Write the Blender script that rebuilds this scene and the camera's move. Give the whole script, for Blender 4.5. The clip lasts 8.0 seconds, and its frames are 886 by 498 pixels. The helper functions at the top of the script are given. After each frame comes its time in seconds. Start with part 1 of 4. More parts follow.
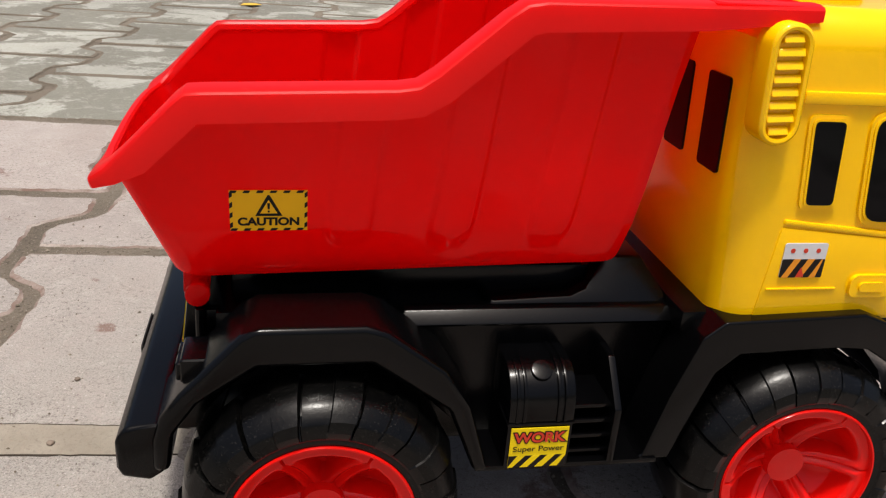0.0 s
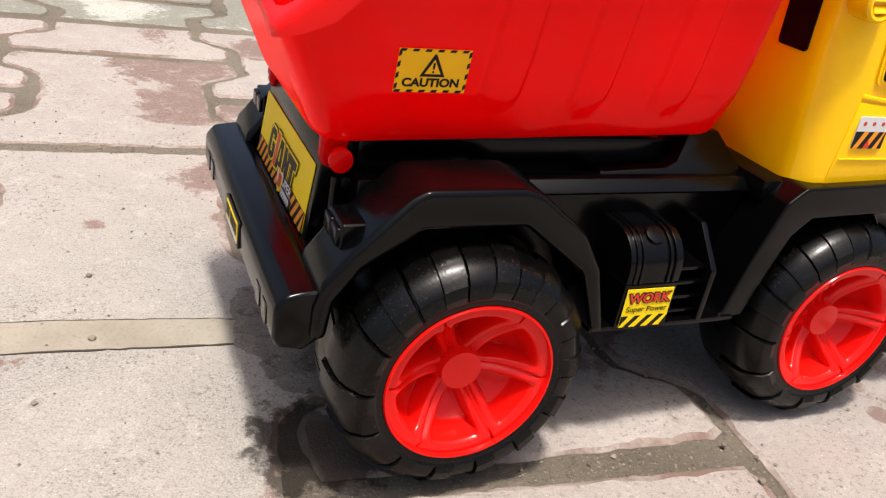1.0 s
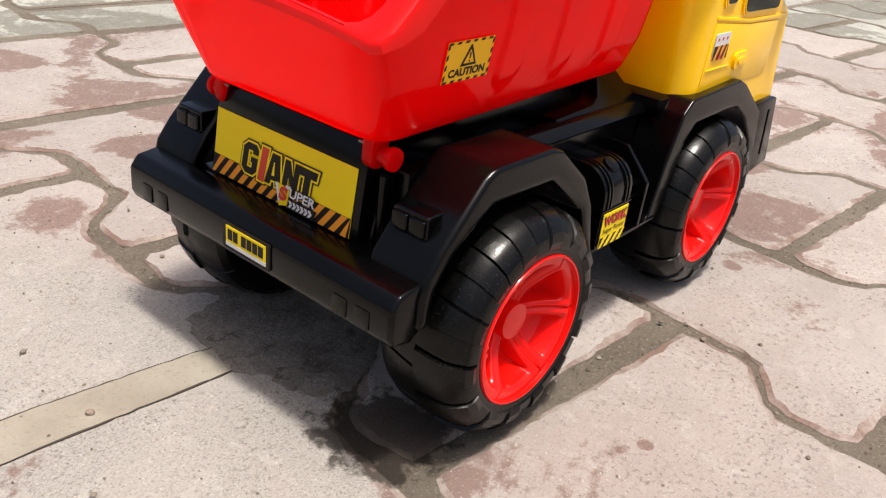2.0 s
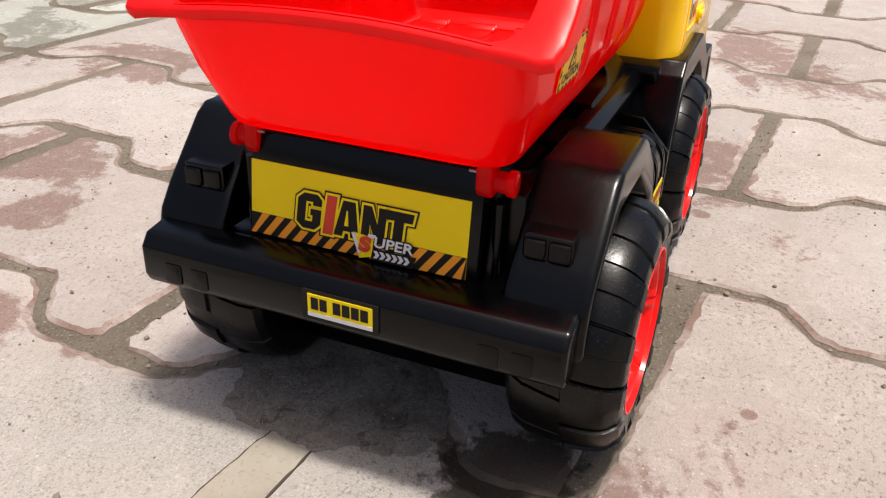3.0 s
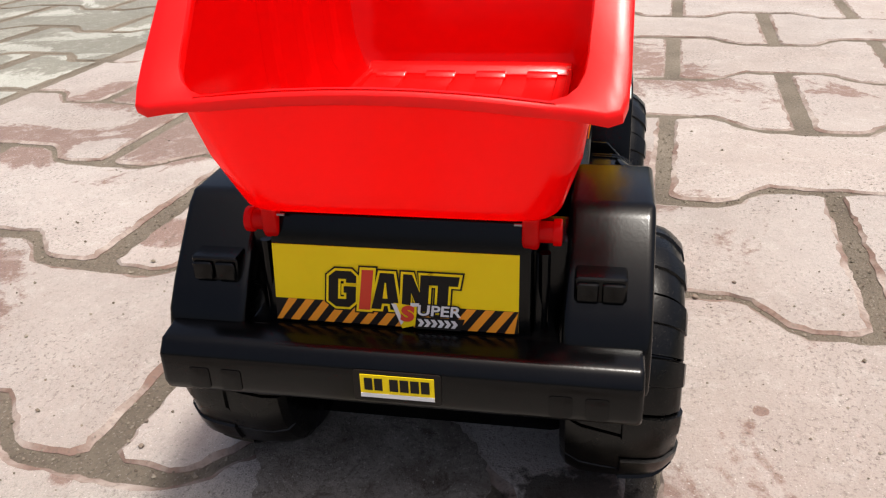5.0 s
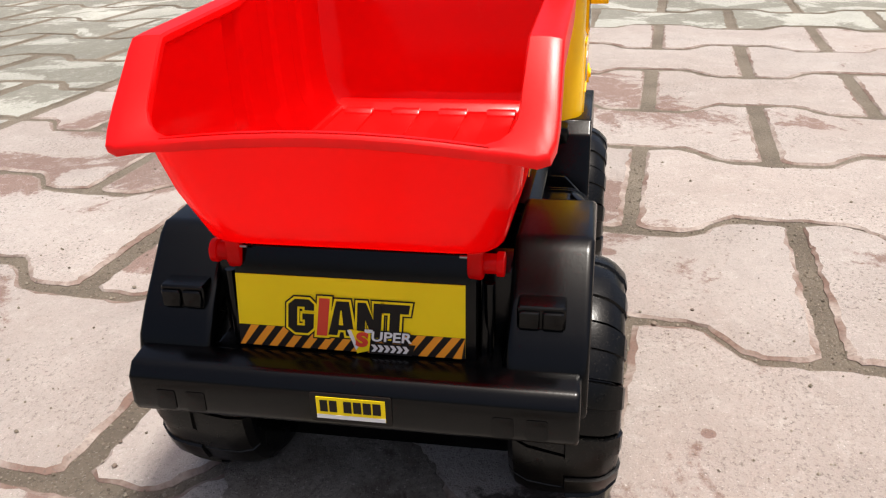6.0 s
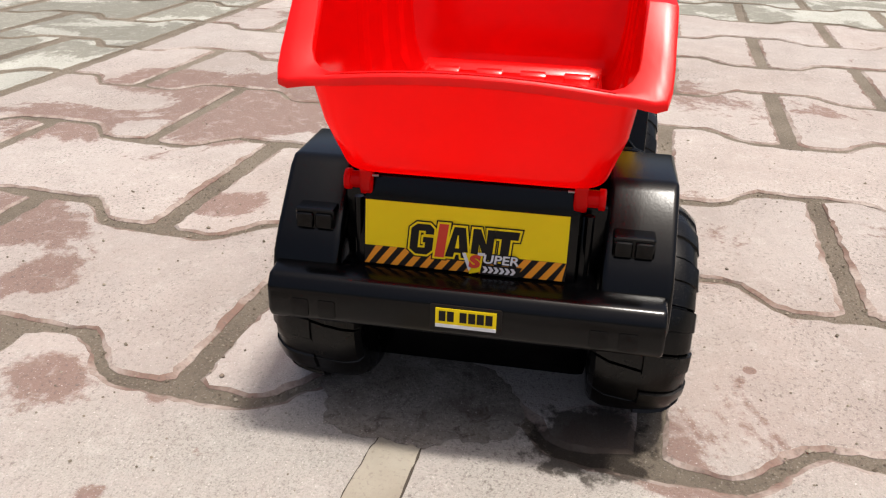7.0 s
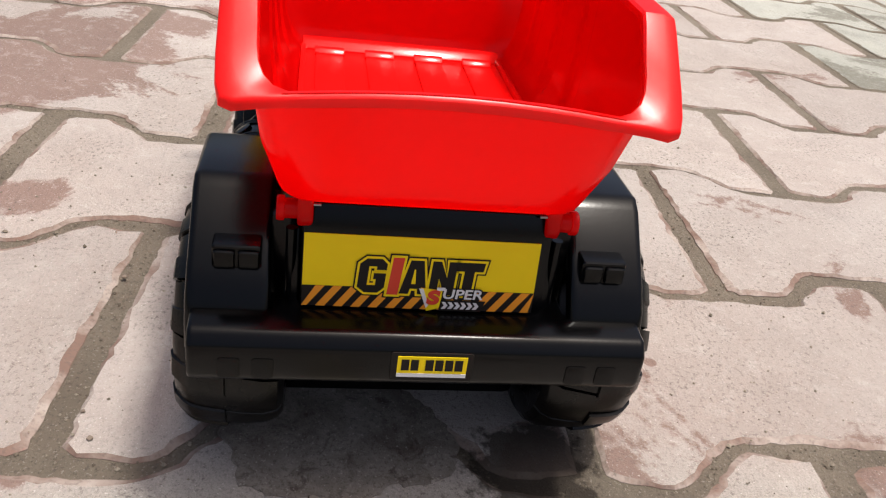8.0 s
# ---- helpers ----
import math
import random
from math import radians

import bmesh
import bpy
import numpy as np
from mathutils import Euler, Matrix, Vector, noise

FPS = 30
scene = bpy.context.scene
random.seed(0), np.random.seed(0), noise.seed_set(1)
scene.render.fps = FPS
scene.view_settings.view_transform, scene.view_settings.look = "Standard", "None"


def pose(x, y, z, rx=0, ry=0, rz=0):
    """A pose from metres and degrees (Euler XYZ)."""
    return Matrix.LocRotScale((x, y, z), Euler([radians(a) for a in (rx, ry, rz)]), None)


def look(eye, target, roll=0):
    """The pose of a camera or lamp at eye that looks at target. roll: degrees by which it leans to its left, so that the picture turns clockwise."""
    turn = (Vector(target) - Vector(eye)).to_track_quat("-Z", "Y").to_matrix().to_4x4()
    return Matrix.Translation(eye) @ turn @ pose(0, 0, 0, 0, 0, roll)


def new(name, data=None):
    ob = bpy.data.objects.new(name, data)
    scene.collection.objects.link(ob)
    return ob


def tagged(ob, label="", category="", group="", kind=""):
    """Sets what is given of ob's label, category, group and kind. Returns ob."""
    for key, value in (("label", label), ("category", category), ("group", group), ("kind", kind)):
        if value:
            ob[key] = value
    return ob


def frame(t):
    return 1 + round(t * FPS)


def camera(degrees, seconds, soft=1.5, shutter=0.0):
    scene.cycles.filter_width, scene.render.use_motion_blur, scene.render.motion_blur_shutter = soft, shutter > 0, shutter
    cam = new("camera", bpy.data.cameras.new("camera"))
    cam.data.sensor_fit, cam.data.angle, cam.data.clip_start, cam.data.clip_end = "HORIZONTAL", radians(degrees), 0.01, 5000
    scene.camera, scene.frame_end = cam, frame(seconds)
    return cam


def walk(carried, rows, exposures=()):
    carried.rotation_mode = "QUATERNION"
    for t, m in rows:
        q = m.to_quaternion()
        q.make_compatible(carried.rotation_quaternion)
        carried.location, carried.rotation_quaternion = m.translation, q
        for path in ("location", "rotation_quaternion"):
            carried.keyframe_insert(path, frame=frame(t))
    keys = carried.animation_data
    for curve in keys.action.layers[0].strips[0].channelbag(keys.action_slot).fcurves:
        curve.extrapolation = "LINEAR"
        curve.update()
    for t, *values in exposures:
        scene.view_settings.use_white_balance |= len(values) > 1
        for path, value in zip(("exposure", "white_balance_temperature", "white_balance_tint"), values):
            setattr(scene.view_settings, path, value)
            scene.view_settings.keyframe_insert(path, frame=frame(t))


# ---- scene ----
cam = camera(55.6, 8.0, soft=1.2, shutter=0.0)
PATH = [
    (0, 0.0516, -0.2959, 0.2292, 66.97, -3.95, -9.74),
    (0.3, 0.0227, -0.3037, 0.2283, 64.44, -6.12, -12.75),
    (0.5, -0.0026, -0.3084, 0.2080, 65.29, -5.99, -12.89),
    (0.8, -0.0403, -0.2801, 0.2093, 59.70, -7.96, -17.40),
    (1, -0.0497, -0.2805, 0.2017, 63.41, -8.64, -21.61),
    (1.3, -0.0714, -0.2686, 0.2162, 63.37, -9.34, -27.53),
    (1.5, -0.0988, -0.2518, 0.2154, 63.47, -9.01, -35.17),
    (1.7, -0.1294, -0.2412, 0.2089, 63.50, -7.74, -41.43),
    (2.8, -0.1908, -0.1315, 0.2004, 62.35, -2.41, -64.24),
    (3, -0.1890, -0.1143, 0.2010, 62.44, -1.59, -66.89),
    (3.5, -0.1897, -0.0899, 0.2024, 62.55, 0.17, -69.95),
    (4, -0.1839, -0.0787, 0.2021, 62.54, 0.73, -74.15),
    (4.5, -0.1943, -0.0672, 0.2078, 63.65, 1.49, -77.54),
    (5, -0.1970, -0.0599, 0.2094, 64.02, 2.06, -79.34),
    (5.2, -0.1833, -0.0559, 0.2161, 64.64, 2.29, -79.78),
    (6.3, -0.2283, -0.0809, 0.2197, 66.23, 1.01, -79.10),
    (6.5, -0.2424, -0.0797, 0.2409, 66.29, 0.12, -78.69),
    (7, -0.2609, -0.0400, 0.2185, 64.59, -1.19, -79.65),
    (7.3, -0.2551, -0.0413, 0.2029, 61.53, -3.43, -83.16),
    (7.5, -0.2521, -0.0224, 0.1995, 62.74, -5.76, -88.51),
    (7.8, -0.2305, -0.0001, 0.2183, 61.28, -6.63, -92.38),
    (8, -0.2110, 0.0382, 0.2260, 61.02, -7.03, -96.99),
]
walk(cam, [(t, pose(x, y, z, rx, ry, rz)) for t, x, y, z, rx, ry, rz in PATH], [(0.0, 0.08), (0.5, 0.22), (0.8, 0.53), (1.0, 0.60), (1.5, 0.5), (6.5, 0.5), (7.5, 0.42), (8.0, 0.40)])

# ---- sky, sun and exposure ----
SUN_TO = Vector((-0.06, -0.21, 1.0)).normalized()
world = bpy.data.worlds.new("world")
scene.world = world
world.use_nodes = True
wn = world.node_tree.nodes
sky = wn.new("ShaderNodeTexSky")
sky.sky_type = "NISHITA"
sky.sun_disc = False
sky.sun_elevation = math.asin(SUN_TO.z)
sky.sun_rotation = math.atan2(SUN_TO.x, SUN_TO.y)
sky.air_density, sky.dust_density, sky.ozone_density = 0.7, 6.5, 0.3
wn["Background"].inputs["Strength"].default_value = 0.128
world.node_tree.links.new(sky.outputs[0], wn["Background"].inputs["Color"])
sun_data = bpy.data.lights.new("sun", "SUN")
sun_data.energy = 3.7
sun_data.angle = radians(5.5)
sun_data.color = (1.0, 0.95, 0.88)
sun = new("sun", sun_data)
sun.matrix_world = look(SUN_TO * 20, (0, 0, 0))


# ---- materials ----
class Mat:
    """A small builder for node materials."""

    def __init__(self, name, colour=(0.5, 0.5, 0.5), rough=0.5, metal=0.0, spec=0.5):
        self.mat = bpy.data.materials.new(name)
        self.mat.use_nodes = True
        self.n, self.l = self.mat.node_tree.nodes, self.mat.node_tree.links
        self.b = self.n["Principled BSDF"]
        self.b.inputs["Base Color"].default_value = (*colour, 1)
        self.b.inputs["Roughness"].default_value = rough
        self.b.inputs["Metallic"].default_value = metal
        self.b.inputs["Specular IOR Level"].default_value = spec
        self.pos = None

    def coords(self, space="world"):
        if space == "world":
            g = self.n.new("ShaderNodeNewGeometry")
            return g.outputs["Position"]
        return self.n.new("ShaderNodeTexCoord").outputs["Object"]

    def noise(self, scale, detail=4, rough=0.55, space="world", warp=0.0, stretch=None):
        t = self.n.new("ShaderNodeTexNoise")
        t.inputs["Scale"].default_value = scale
        t.inputs["Detail"].default_value = detail
        t.inputs["Roughness"].default_value = rough
        t.inputs["Distortion"].default_value = warp
        src = self.coords(space)
        if stretch:
            m = self.n.new("ShaderNodeMapping")
            m.inputs["Scale"].default_value = stretch
            self.l.new(src, m.inputs["Vector"])
            src = m.outputs[0]
        self.l.new(src, t.inputs["Vector"])
        return t.outputs["Fac"]

    def ramp(self, fac, lo, hi, a=0.0, b=1.0):
        r = self.n.new("ShaderNodeMapRange")
        r.inputs["From Min"].default_value, r.inputs["From Max"].default_value = lo, hi
        r.inputs["To Min"].default_value, r.inputs["To Max"].default_value = a, b
        self.l.new(fac, r.inputs["Value"])
        return r.outputs["Result"]

    def mix(self, fac, a, b, blend="MIX"):
        m = self.n.new("ShaderNodeMix")
        m.data_type, m.blend_type = "RGBA", blend
        for k, v in ((0, fac), (6, a), (7, b)):
            if isinstance(v, (int, float)):
                m.inputs[k].default_value = v
            elif isinstance(v, tuple):
                m.inputs[k].default_value = (*v, 1)
            else:
                self.l.new(v, m.inputs[k])
        return m.outputs[2]

    def math(self, op, a, b):
        m = self.n.new("ShaderNodeMath")
        m.operation = op
        for k, v in ((0, a), (1, b)):
            if isinstance(v, (int, float)):
                m.inputs[k].default_value = v
            else:
                self.l.new(v, m.inputs[k])
        return m.outputs[0]

    def damp(self):
        """A ragged damp patch by the rear wheel."""
        d = self.n.new("ShaderNodeVectorMath")
        d.operation = "DISTANCE"
        self.l.new(self.coords(), d.inputs[0])
        d.inputs[1].default_value = (0.024, -0.053, 0.0)
        v = self.math("ADD", d.outputs["Value"], self.math("MULTIPLY", self.noise(70, 5, 0.65), 0.055))
        return self.ramp(v, 0.049, 0.055, 0.88, 0.0)

    def random(self):
        return self.n.new("ShaderNodeObjectInfo").outputs["Random"]

    def colour(self, c):
        self.l.new(c, self.b.inputs["Base Color"])

    def rough(self, r):
        self.l.new(r, self.b.inputs["Roughness"])

    def bump(self, height, strength=0.3, dist=0.001):
        b = self.n.new("ShaderNodeBump")
        b.inputs["Strength"].default_value = strength
        b.inputs["Distance"].default_value = dist
        self.l.new(height, b.inputs["Height"])
        self.l.new(b.outputs[0], self.b.inputs["Normal"])


def plastic(name, colour, rough, dust=0.0, grain=900, bump=0.05, spec=0.4, glow=0.0, tint=None, scuff=0.0):
    m = Mat(name, colour, rough, spec=spec)
    if tint:
        m.b.inputs["Specular Tint"].default_value = (*tint, 1)
    m.b.inputs["Subsurface Weight"].default_value = glow
    m.b.inputs["Subsurface Radius"].default_value = (1.0, 0.25, 0.1)
    m.b.inputs["Subsurface Scale"].default_value = 0.004
    n1 = m.noise(35, 5)
    n2 = m.noise(grain, 3)
    m.rough(m.ramp(n1, 0.3, 0.7, rough - 0.02, rough + 0.03))
    dark = tuple(c * 0.94 for c in colour)
    c = m.mix(m.ramp(n1, 0.35, 0.65), colour, dark)
    if dust:
        c = m.mix(m.math("MULTIPLY", m.ramp(m.noise(1500, 3), 0.60, 0.72), dust), c, (0.30, 0.27, 0.24))
    if scuff:
        worn = m.math("MULTIPLY", m.ramp(m.noise(45, 6, 0.7, warp=1.2), 0.60, 0.70), m.ramp(m.noise(500, 4, 0.7), 0.45, 0.62, 0, scuff))
        c = m.mix(worn, c, (0.80, 0.30, 0.27))
    m.colour(c)
    m.bump(n2, bump, 0.0004)
    return m.mat


def thin_plastic(name, colour, rough, through_share, **kw):
    """Moulded sheet plastic that lets some light through."""
    mat = plastic(name, colour, rough, **kw)
    n, l = mat.node_tree.nodes, mat.node_tree.links
    tr = n.new("ShaderNodeBsdfTranslucent")
    tr.inputs["Color"].default_value = (*colour, 1)
    mix = n.new("ShaderNodeMixShader")
    mix.inputs[0].default_value = through_share
    l.new(n["Principled BSDF"].outputs[0], mix.inputs[1])
    l.new(tr.outputs[0], mix.inputs[2])
    l.new(mix.outputs[0], n["Material Output"].inputs[0])
    return mat


M_RED = thin_plastic("red_plastic", (0.90, 0.004, 0.005), 0.10, 0.68, spec=0.38, scuff=0.06)
M_RIM = plastic("red_rim_plastic", (0.74, 0.006, 0.004), 0.14, spec=0.28)
M_FLANGE = thin_plastic("worn_red_plastic", (0.88, 0.005, 0.005), 0.30, 0.45, spec=0.46, scuff=0.14)
M_FLOOR = plastic("thick_red_plastic", (0.80, 0.005, 0.005), 0.20, spec=0.28)
M_YEL = plastic("yellow_plastic", (0.96, 0.55, 0.001), 0.13, spec=0.28)
M_BLK = plastic("black_plastic", (0.0009, 0.0009, 0.0011), 0.20, dust=0.010, spec=0.21)
M_TYRE = plastic("black_tyre_plastic", (0.0010, 0.0010, 0.0010), 0.27, dust=0.07, bump=0.12, spec=0.23)
M_GLASS = plastic("dark_window_plastic", (0.003, 0.003, 0.0035), 0.06, bump=0.01, spec=0.10)
M_ST_YEL = plastic("yellow_sticker", (0.82, 0.60, 0.004), 0.5, spec=0.2)
M_ST_AMB = plastic("amber_sticker", (0.88, 0.46, 0.006), 0.45, spec=0.2)
M_ST_ORG = plastic("orange_sticker", (0.75, 0.28, 0.02), 0.5, spec=0.2)
M_ST_BLK = plastic("black_print", (0.008, 0.006, 0.005), 0.5, spec=0.2)
M_ST_RED = plastic("red_print", (0.55, 0.035, 0.012), 0.45)
M_ST_WHT = plastic("silver_print", (0.62, 0.62, 0.63), 0.4)


def paver_mat(name, pale, warm, stain, stain_lo, worn_spots=()):
    m = Mat(name, pale, 0.85, spec=0.25)
    big = m.noise(4.0, 5, 0.6, warp=0.6)
    patch = m.noise(9.0, 8, 0.62, warp=0.7)
    fine = m.noise(170, 6, 0.75)
    grit = m.noise(1000, 3, 0.6)
    c = m.mix(m.ramp(big, 0.35, 0.65), pale, warm)
    c = m.mix(m.ramp(m.noise(30, 6, 0.65), 0.45, 0.75, 0, 0.35), c, tuple(0.74 * v for v in warm))
    both = m.math("ADD", m.math("MULTIPLY", patch, 0.6), m.math("MULTIPLY", m.noise(2.3, 2), 0.4))
    both = m.math("ADD", both, m.math("MULTIPLY", m.math("SUBTRACT", fine, 0.5), 0.12))
    sep = m.n.new("ShaderNodeSeparateXYZ")
    m.l.new(m.coords(), sep.inputs[0])
    both = m.math("ADD", both, m.ramp(sep.outputs["Y"], -0.25, 0.35, -0.030, 0.030))
    film = m.math("MULTIPLY", m.ramp(sep.outputs["X"], 0.045, -0.010), m.ramp(sep.outputs["Y"], 0.30, 0.10))
    film = m.math("MULTIPLY", film, m.ramp(m.noise(14, 6, 0.65, warp=0.6), 0.34, 0.56, 0.25, 0.85))
    c = m.mix(film, c, (0.335, 0.315, 0.285))
    c = m.mix(m.math("MULTIPLY", film, m.ramp(m.noise(950, 4, 0.75), 0.51, 0.62, 0, 0.75)), c, (0.11, 0.095, 0.082))
    for x, y, r in worn_spots:
        d = m.n.new("ShaderNodeVectorMath")
        d.operation = "DISTANCE"
        m.l.new(m.coords(), d.inputs[0])
        d.inputs[1].default_value = (x, y, 0)
        both = m.math("ADD", both, m.ramp(d.outputs["Value"], 0.3 * r, 1.3 * r, 0.13, 0.0))
    c = m.mix(m.ramp(both, stain_lo, stain_lo + 0.025, 0, 0.80), c, stain)
    c = m.mix(m.ramp(m.noise(70, 5, 0.7, warp=0.5), 0.54, 0.66, 0, 0.30), c, (0.47, 0.44, 0.41))
    c = m.mix(m.ramp(fine, 0.55, 0.72, 0, 0.30), c, (0.13, 0.105, 0.088))
    spots = m.math("MULTIPLY", m.ramp(m.noise(380, 4, 0.75), 0.53, 0.66, 0, 0.85), m.ramp(m.noise(16, 4, 0.6), 0.42, 0.64, 0.25, 1.0))
    c = m.mix(spots, c, (0.095, 0.08, 0.07))
    c = m.mix(m.ramp(grit, 0.60, 0.70, 0, 0.45), c, (0.08, 0.07, 0.06))
    c = m.mix(m.ramp(m.noise(850, 3), 0.62, 0.70, 0, 0.55), c, (0.60, 0.56, 0.53))
    c = m.mix(m.damp(), c, (0.035, 0.028, 0.022))
    tone = m.ramp(m.random(), 0, 1, 0.88, 1.06)
    g = m.n.new("ShaderNodeCombineColor")
    for k in range(3):
        m.l.new(tone, g.inputs[k])
    c = m.mix(1.0, c, g.outputs[0], "MULTIPLY")
    m.colour(c)
    m.bump(m.math("ADD", m.math("MULTIPLY", fine, 1.0), m.math("MULTIPLY", grit, 0.6)), 0.8, 0.0020)
    return m.mat


M_PINK = paver_mat("pink_concrete_paver", (0.385, 0.346, 0.320), (0.325, 0.278, 0.250), (0.172, 0.102, 0.082), 0.572,
                   ((0.47, 0.21, 0.11), (0.56, 0.27, 0.12), (0.228, 0.198, 0.030), (0.170, 0.300, 0.040), (0.020, 0.190, 0.034), (0.104, 0.253, 0.028), (0.020, 0.131, 0.010), (0.0935, -0.127, 0.0035), (0.272, -0.084, 0.006), (0.362, -0.061, 0.030), (0.0146, -0.206, 0.020), (0.41, 0.275, 0.06), (0.36, 0.405, 0.06), (0.53, 0.39, 0.05), (0.02, 0.315, 0.04), (0.03, 0.41, 0.05), (0.108, 0.47, 0.04), (0.395, -0.080, 0.045), (0.45, 0.01, 0.05), (-0.061, 0.186, 0.011), (-0.044, 0.128, 0.012), (-0.037, 0.106, 0.010), (-0.014, 0.099, 0.007)))
M_GREY = paver_mat("grey_concrete_paver", (0.40, 0.40, 0.355), (0.32, 0.32, 0.28), (0.155, 0.150, 0.120), 0.49)


def edge_mat():
    m = Mat("worn_paver_edge", (0.3, 0.2, 0.16), 0.9, spec=0.2)
    c = m.mix(m.ramp(m.noise(26, 5, 0.65), 0.40, 0.62), (0.160, 0.106, 0.086), (0.315, 0.272, 0.242))
    c = m.mix(m.ramp(m.noise(500, 4), 0.5, 0.7, 0, 0.5), c, (0.10, 0.08, 0.07))
    c = m.mix(m.damp(), c, (0.035, 0.028, 0.022))
    m.colour(c)
    m.bump(m.noise(400, 4), 0.6, 0.001)
    return m.mat


def mortar_mat():
    m = Mat("sandy_mortar", (0.2, 0.17, 0.13), 0.95, spec=0.15)
    c = m.mix(m.ramp(m.noise(9, 5), 0.35, 0.65), (0.232, 0.198, 0.156), (0.152, 0.126, 0.098))
    c = m.mix(m.ramp(m.noise(420, 5, 0.75), 0.52, 0.66, 0, 0.55), c, (0.08, 0.066, 0.052))
    c = m.mix(m.ramp(m.noise(700, 3), 0.60, 0.68, 0, 0.5), c, (0.40, 0.36, 0.31))
    c = m.mix(m.damp(), c, (0.03, 0.024, 0.019))
    m.colour(c)
    m.bump(m.noise(300, 6, 0.75), 1.0, 0.004)
    return m.mat


M_STEEL = Mat("steel", (0.35, 0.34, 0.33), 0.35, metal=1.0).mat
M_CRACK = plastic("packed_dirt", (0.055, 0.045, 0.036), 0.9, spec=0.1)
M_EDGE = edge_mat()
M_MORTAR = mortar_mat()


# ---- mesh helpers ----
def finish(bm, angle=35):
    bmesh.ops.recalc_face_normals(bm, faces=bm.faces)
    for f in bm.faces:
        f.smooth = True
    lim = radians(angle)
    for e in bm.edges:
        e.smooth = len(e.link_faces) == 2 and e.calc_face_angle(0) < lim
    return bm


PLACE = Matrix()


def part(name, bm, mats, parent=None, label="", angle=35):
    finish(bm, angle)
    bmesh.ops.transform(bm, matrix=PLACE, verts=bm.verts)
    me = bpy.data.meshes.new(name)
    bm.to_mesh(me)
    bm.free()
    for m in mats if isinstance(mats, (list, tuple)) else [mats]:
        me.materials.append(m)
    ob = new(name, me)
    ob.parent = parent
    if label:
        ob["label"] = label
    return ob


def share(name, me, m, parent):
    ob = new(name, me)
    ob.parent = parent
    ob.matrix_basis = m
    return ob


def bevelled(bm, width, segs=2, angle=25):
    bmesh.ops.recalc_face_normals(bm, faces=bm.faces)
    es = [e for e in bm.edges if len(e.link_faces) == 2 and e.calc_face_angle(0) > radians(angle)]
    if width > 0 and es:
        bmesh.ops.bevel(bm, geom=es, offset=width, segments=segs, profile=0.6, affect="EDGES", clamp_overlap=True)
    return bm


def box(x0, x1, y0, y1, z0, z1, bev=0.0, segs=2, bm=None, m=None):
    own = bmesh.new()
    mat = Matrix.Translation(((x0 + x1) / 2, (y0 + y1) / 2, (z0 + z1) / 2)) @ Matrix.Diagonal((abs(x1 - x0), abs(y1 - y0), abs(z1 - z0), 1))
    bmesh.ops.create_cube(own, size=1, matrix=mat)
    bevelled(own, bev, segs)
    return merge(bm, own, m)


def merge(bm, own, m=None):
    if m is not None:
        bmesh.ops.transform(own, matrix=m, verts=own.verts)
    if bm is None:
        return own
    me = bpy.data.meshes.new("t")
    own.to_mesh(me)
    own.free()
    bm.from_mesh(me)
    bpy.data.meshes.remove(me)
    return bm


def prism(pts, a, b, axis="y", bev=0.0, segs=2, bm=None, angle=25):
    """A flat outline drawn out along one axis. pts: (x, z) for y, (y, z) for x, (x, y) for z."""
    own = bmesh.new()

    def at(p, d):
        return {"y": (p[0], d, p[1]), "x": (d, p[0], p[1]), "z": (p[0], p[1], d)}[axis]

    va = [own.verts.new(at(p, a)) for p in pts]
    vb = [own.verts.new(at(p, b)) for p in pts]
    own.faces.new(va)
    own.faces.new(vb)
    for i in range(len(pts)):
        j = (i + 1) % len(pts)
        own.faces.new((va[i], va[j], vb[j], vb[i]))
    bevelled(own, bev, segs, angle)
    return merge(bm, own)


def cyl(p, q, r, segs=24, r2=None, bev=0.0, bm=None):
    p, q = Vector(p), Vector(q)
    own = bmesh.new()
    bmesh.ops.create_cone(own, cap_ends=True, segments=segs, radius1=r, radius2=r if r2 is None else r2, depth=(q - p).length)
    bevelled(own, bev, 2, 50)
    turn = (q - p).to_track_quat("Z", "Y").to_matrix().to_4x4()
    return merge(bm, own, Matrix.Translation((p + q) / 2) @ turn)


def loft(loops, closed=True, caps=True, bm=None):
    own = bmesh.new()
    rings = [[own.verts.new(p) for p in lp] for lp in loops]
    n = len(rings[0])
    for r, s in zip(rings, rings[1:]):
        for i in range(n if closed else n - 1):
            j = (i + 1) % n
            own.faces.new((r[i], r[j], s[j], s[i]))
    if caps:
        own.faces.new(rings[0])
        own.faces.new(rings[-1])
    return merge(bm, own)


def letters(text, height, mat, parent, m, name="lettering", stretch=1.0, bold=0.0, slant=0.0):
    cu = bpy.data.curves.new("t", "FONT")
    cu.body, cu.size, cu.align_x, cu.align_y, cu.offset = text, height * 1.38, "CENTER", "CENTER", bold
    tmp = new("t", cu)
    dg = bpy.context.evaluated_depsgraph_get()
    me = bpy.data.meshes.new_from_object(tmp.evaluated_get(dg))
    bpy.data.objects.remove(tmp)
    bpy.data.curves.remove(cu)
    me.materials.clear()
    me.materials.append(mat)
    me.transform(PLACE @ m @ Matrix(((stretch, slant, 0, 0), (0, 1, 0, 0), (0, 0, 1, 0), (0, 0, 0, 1))))
    ob = new(name, me)
    ob.parent = parent
    return ob


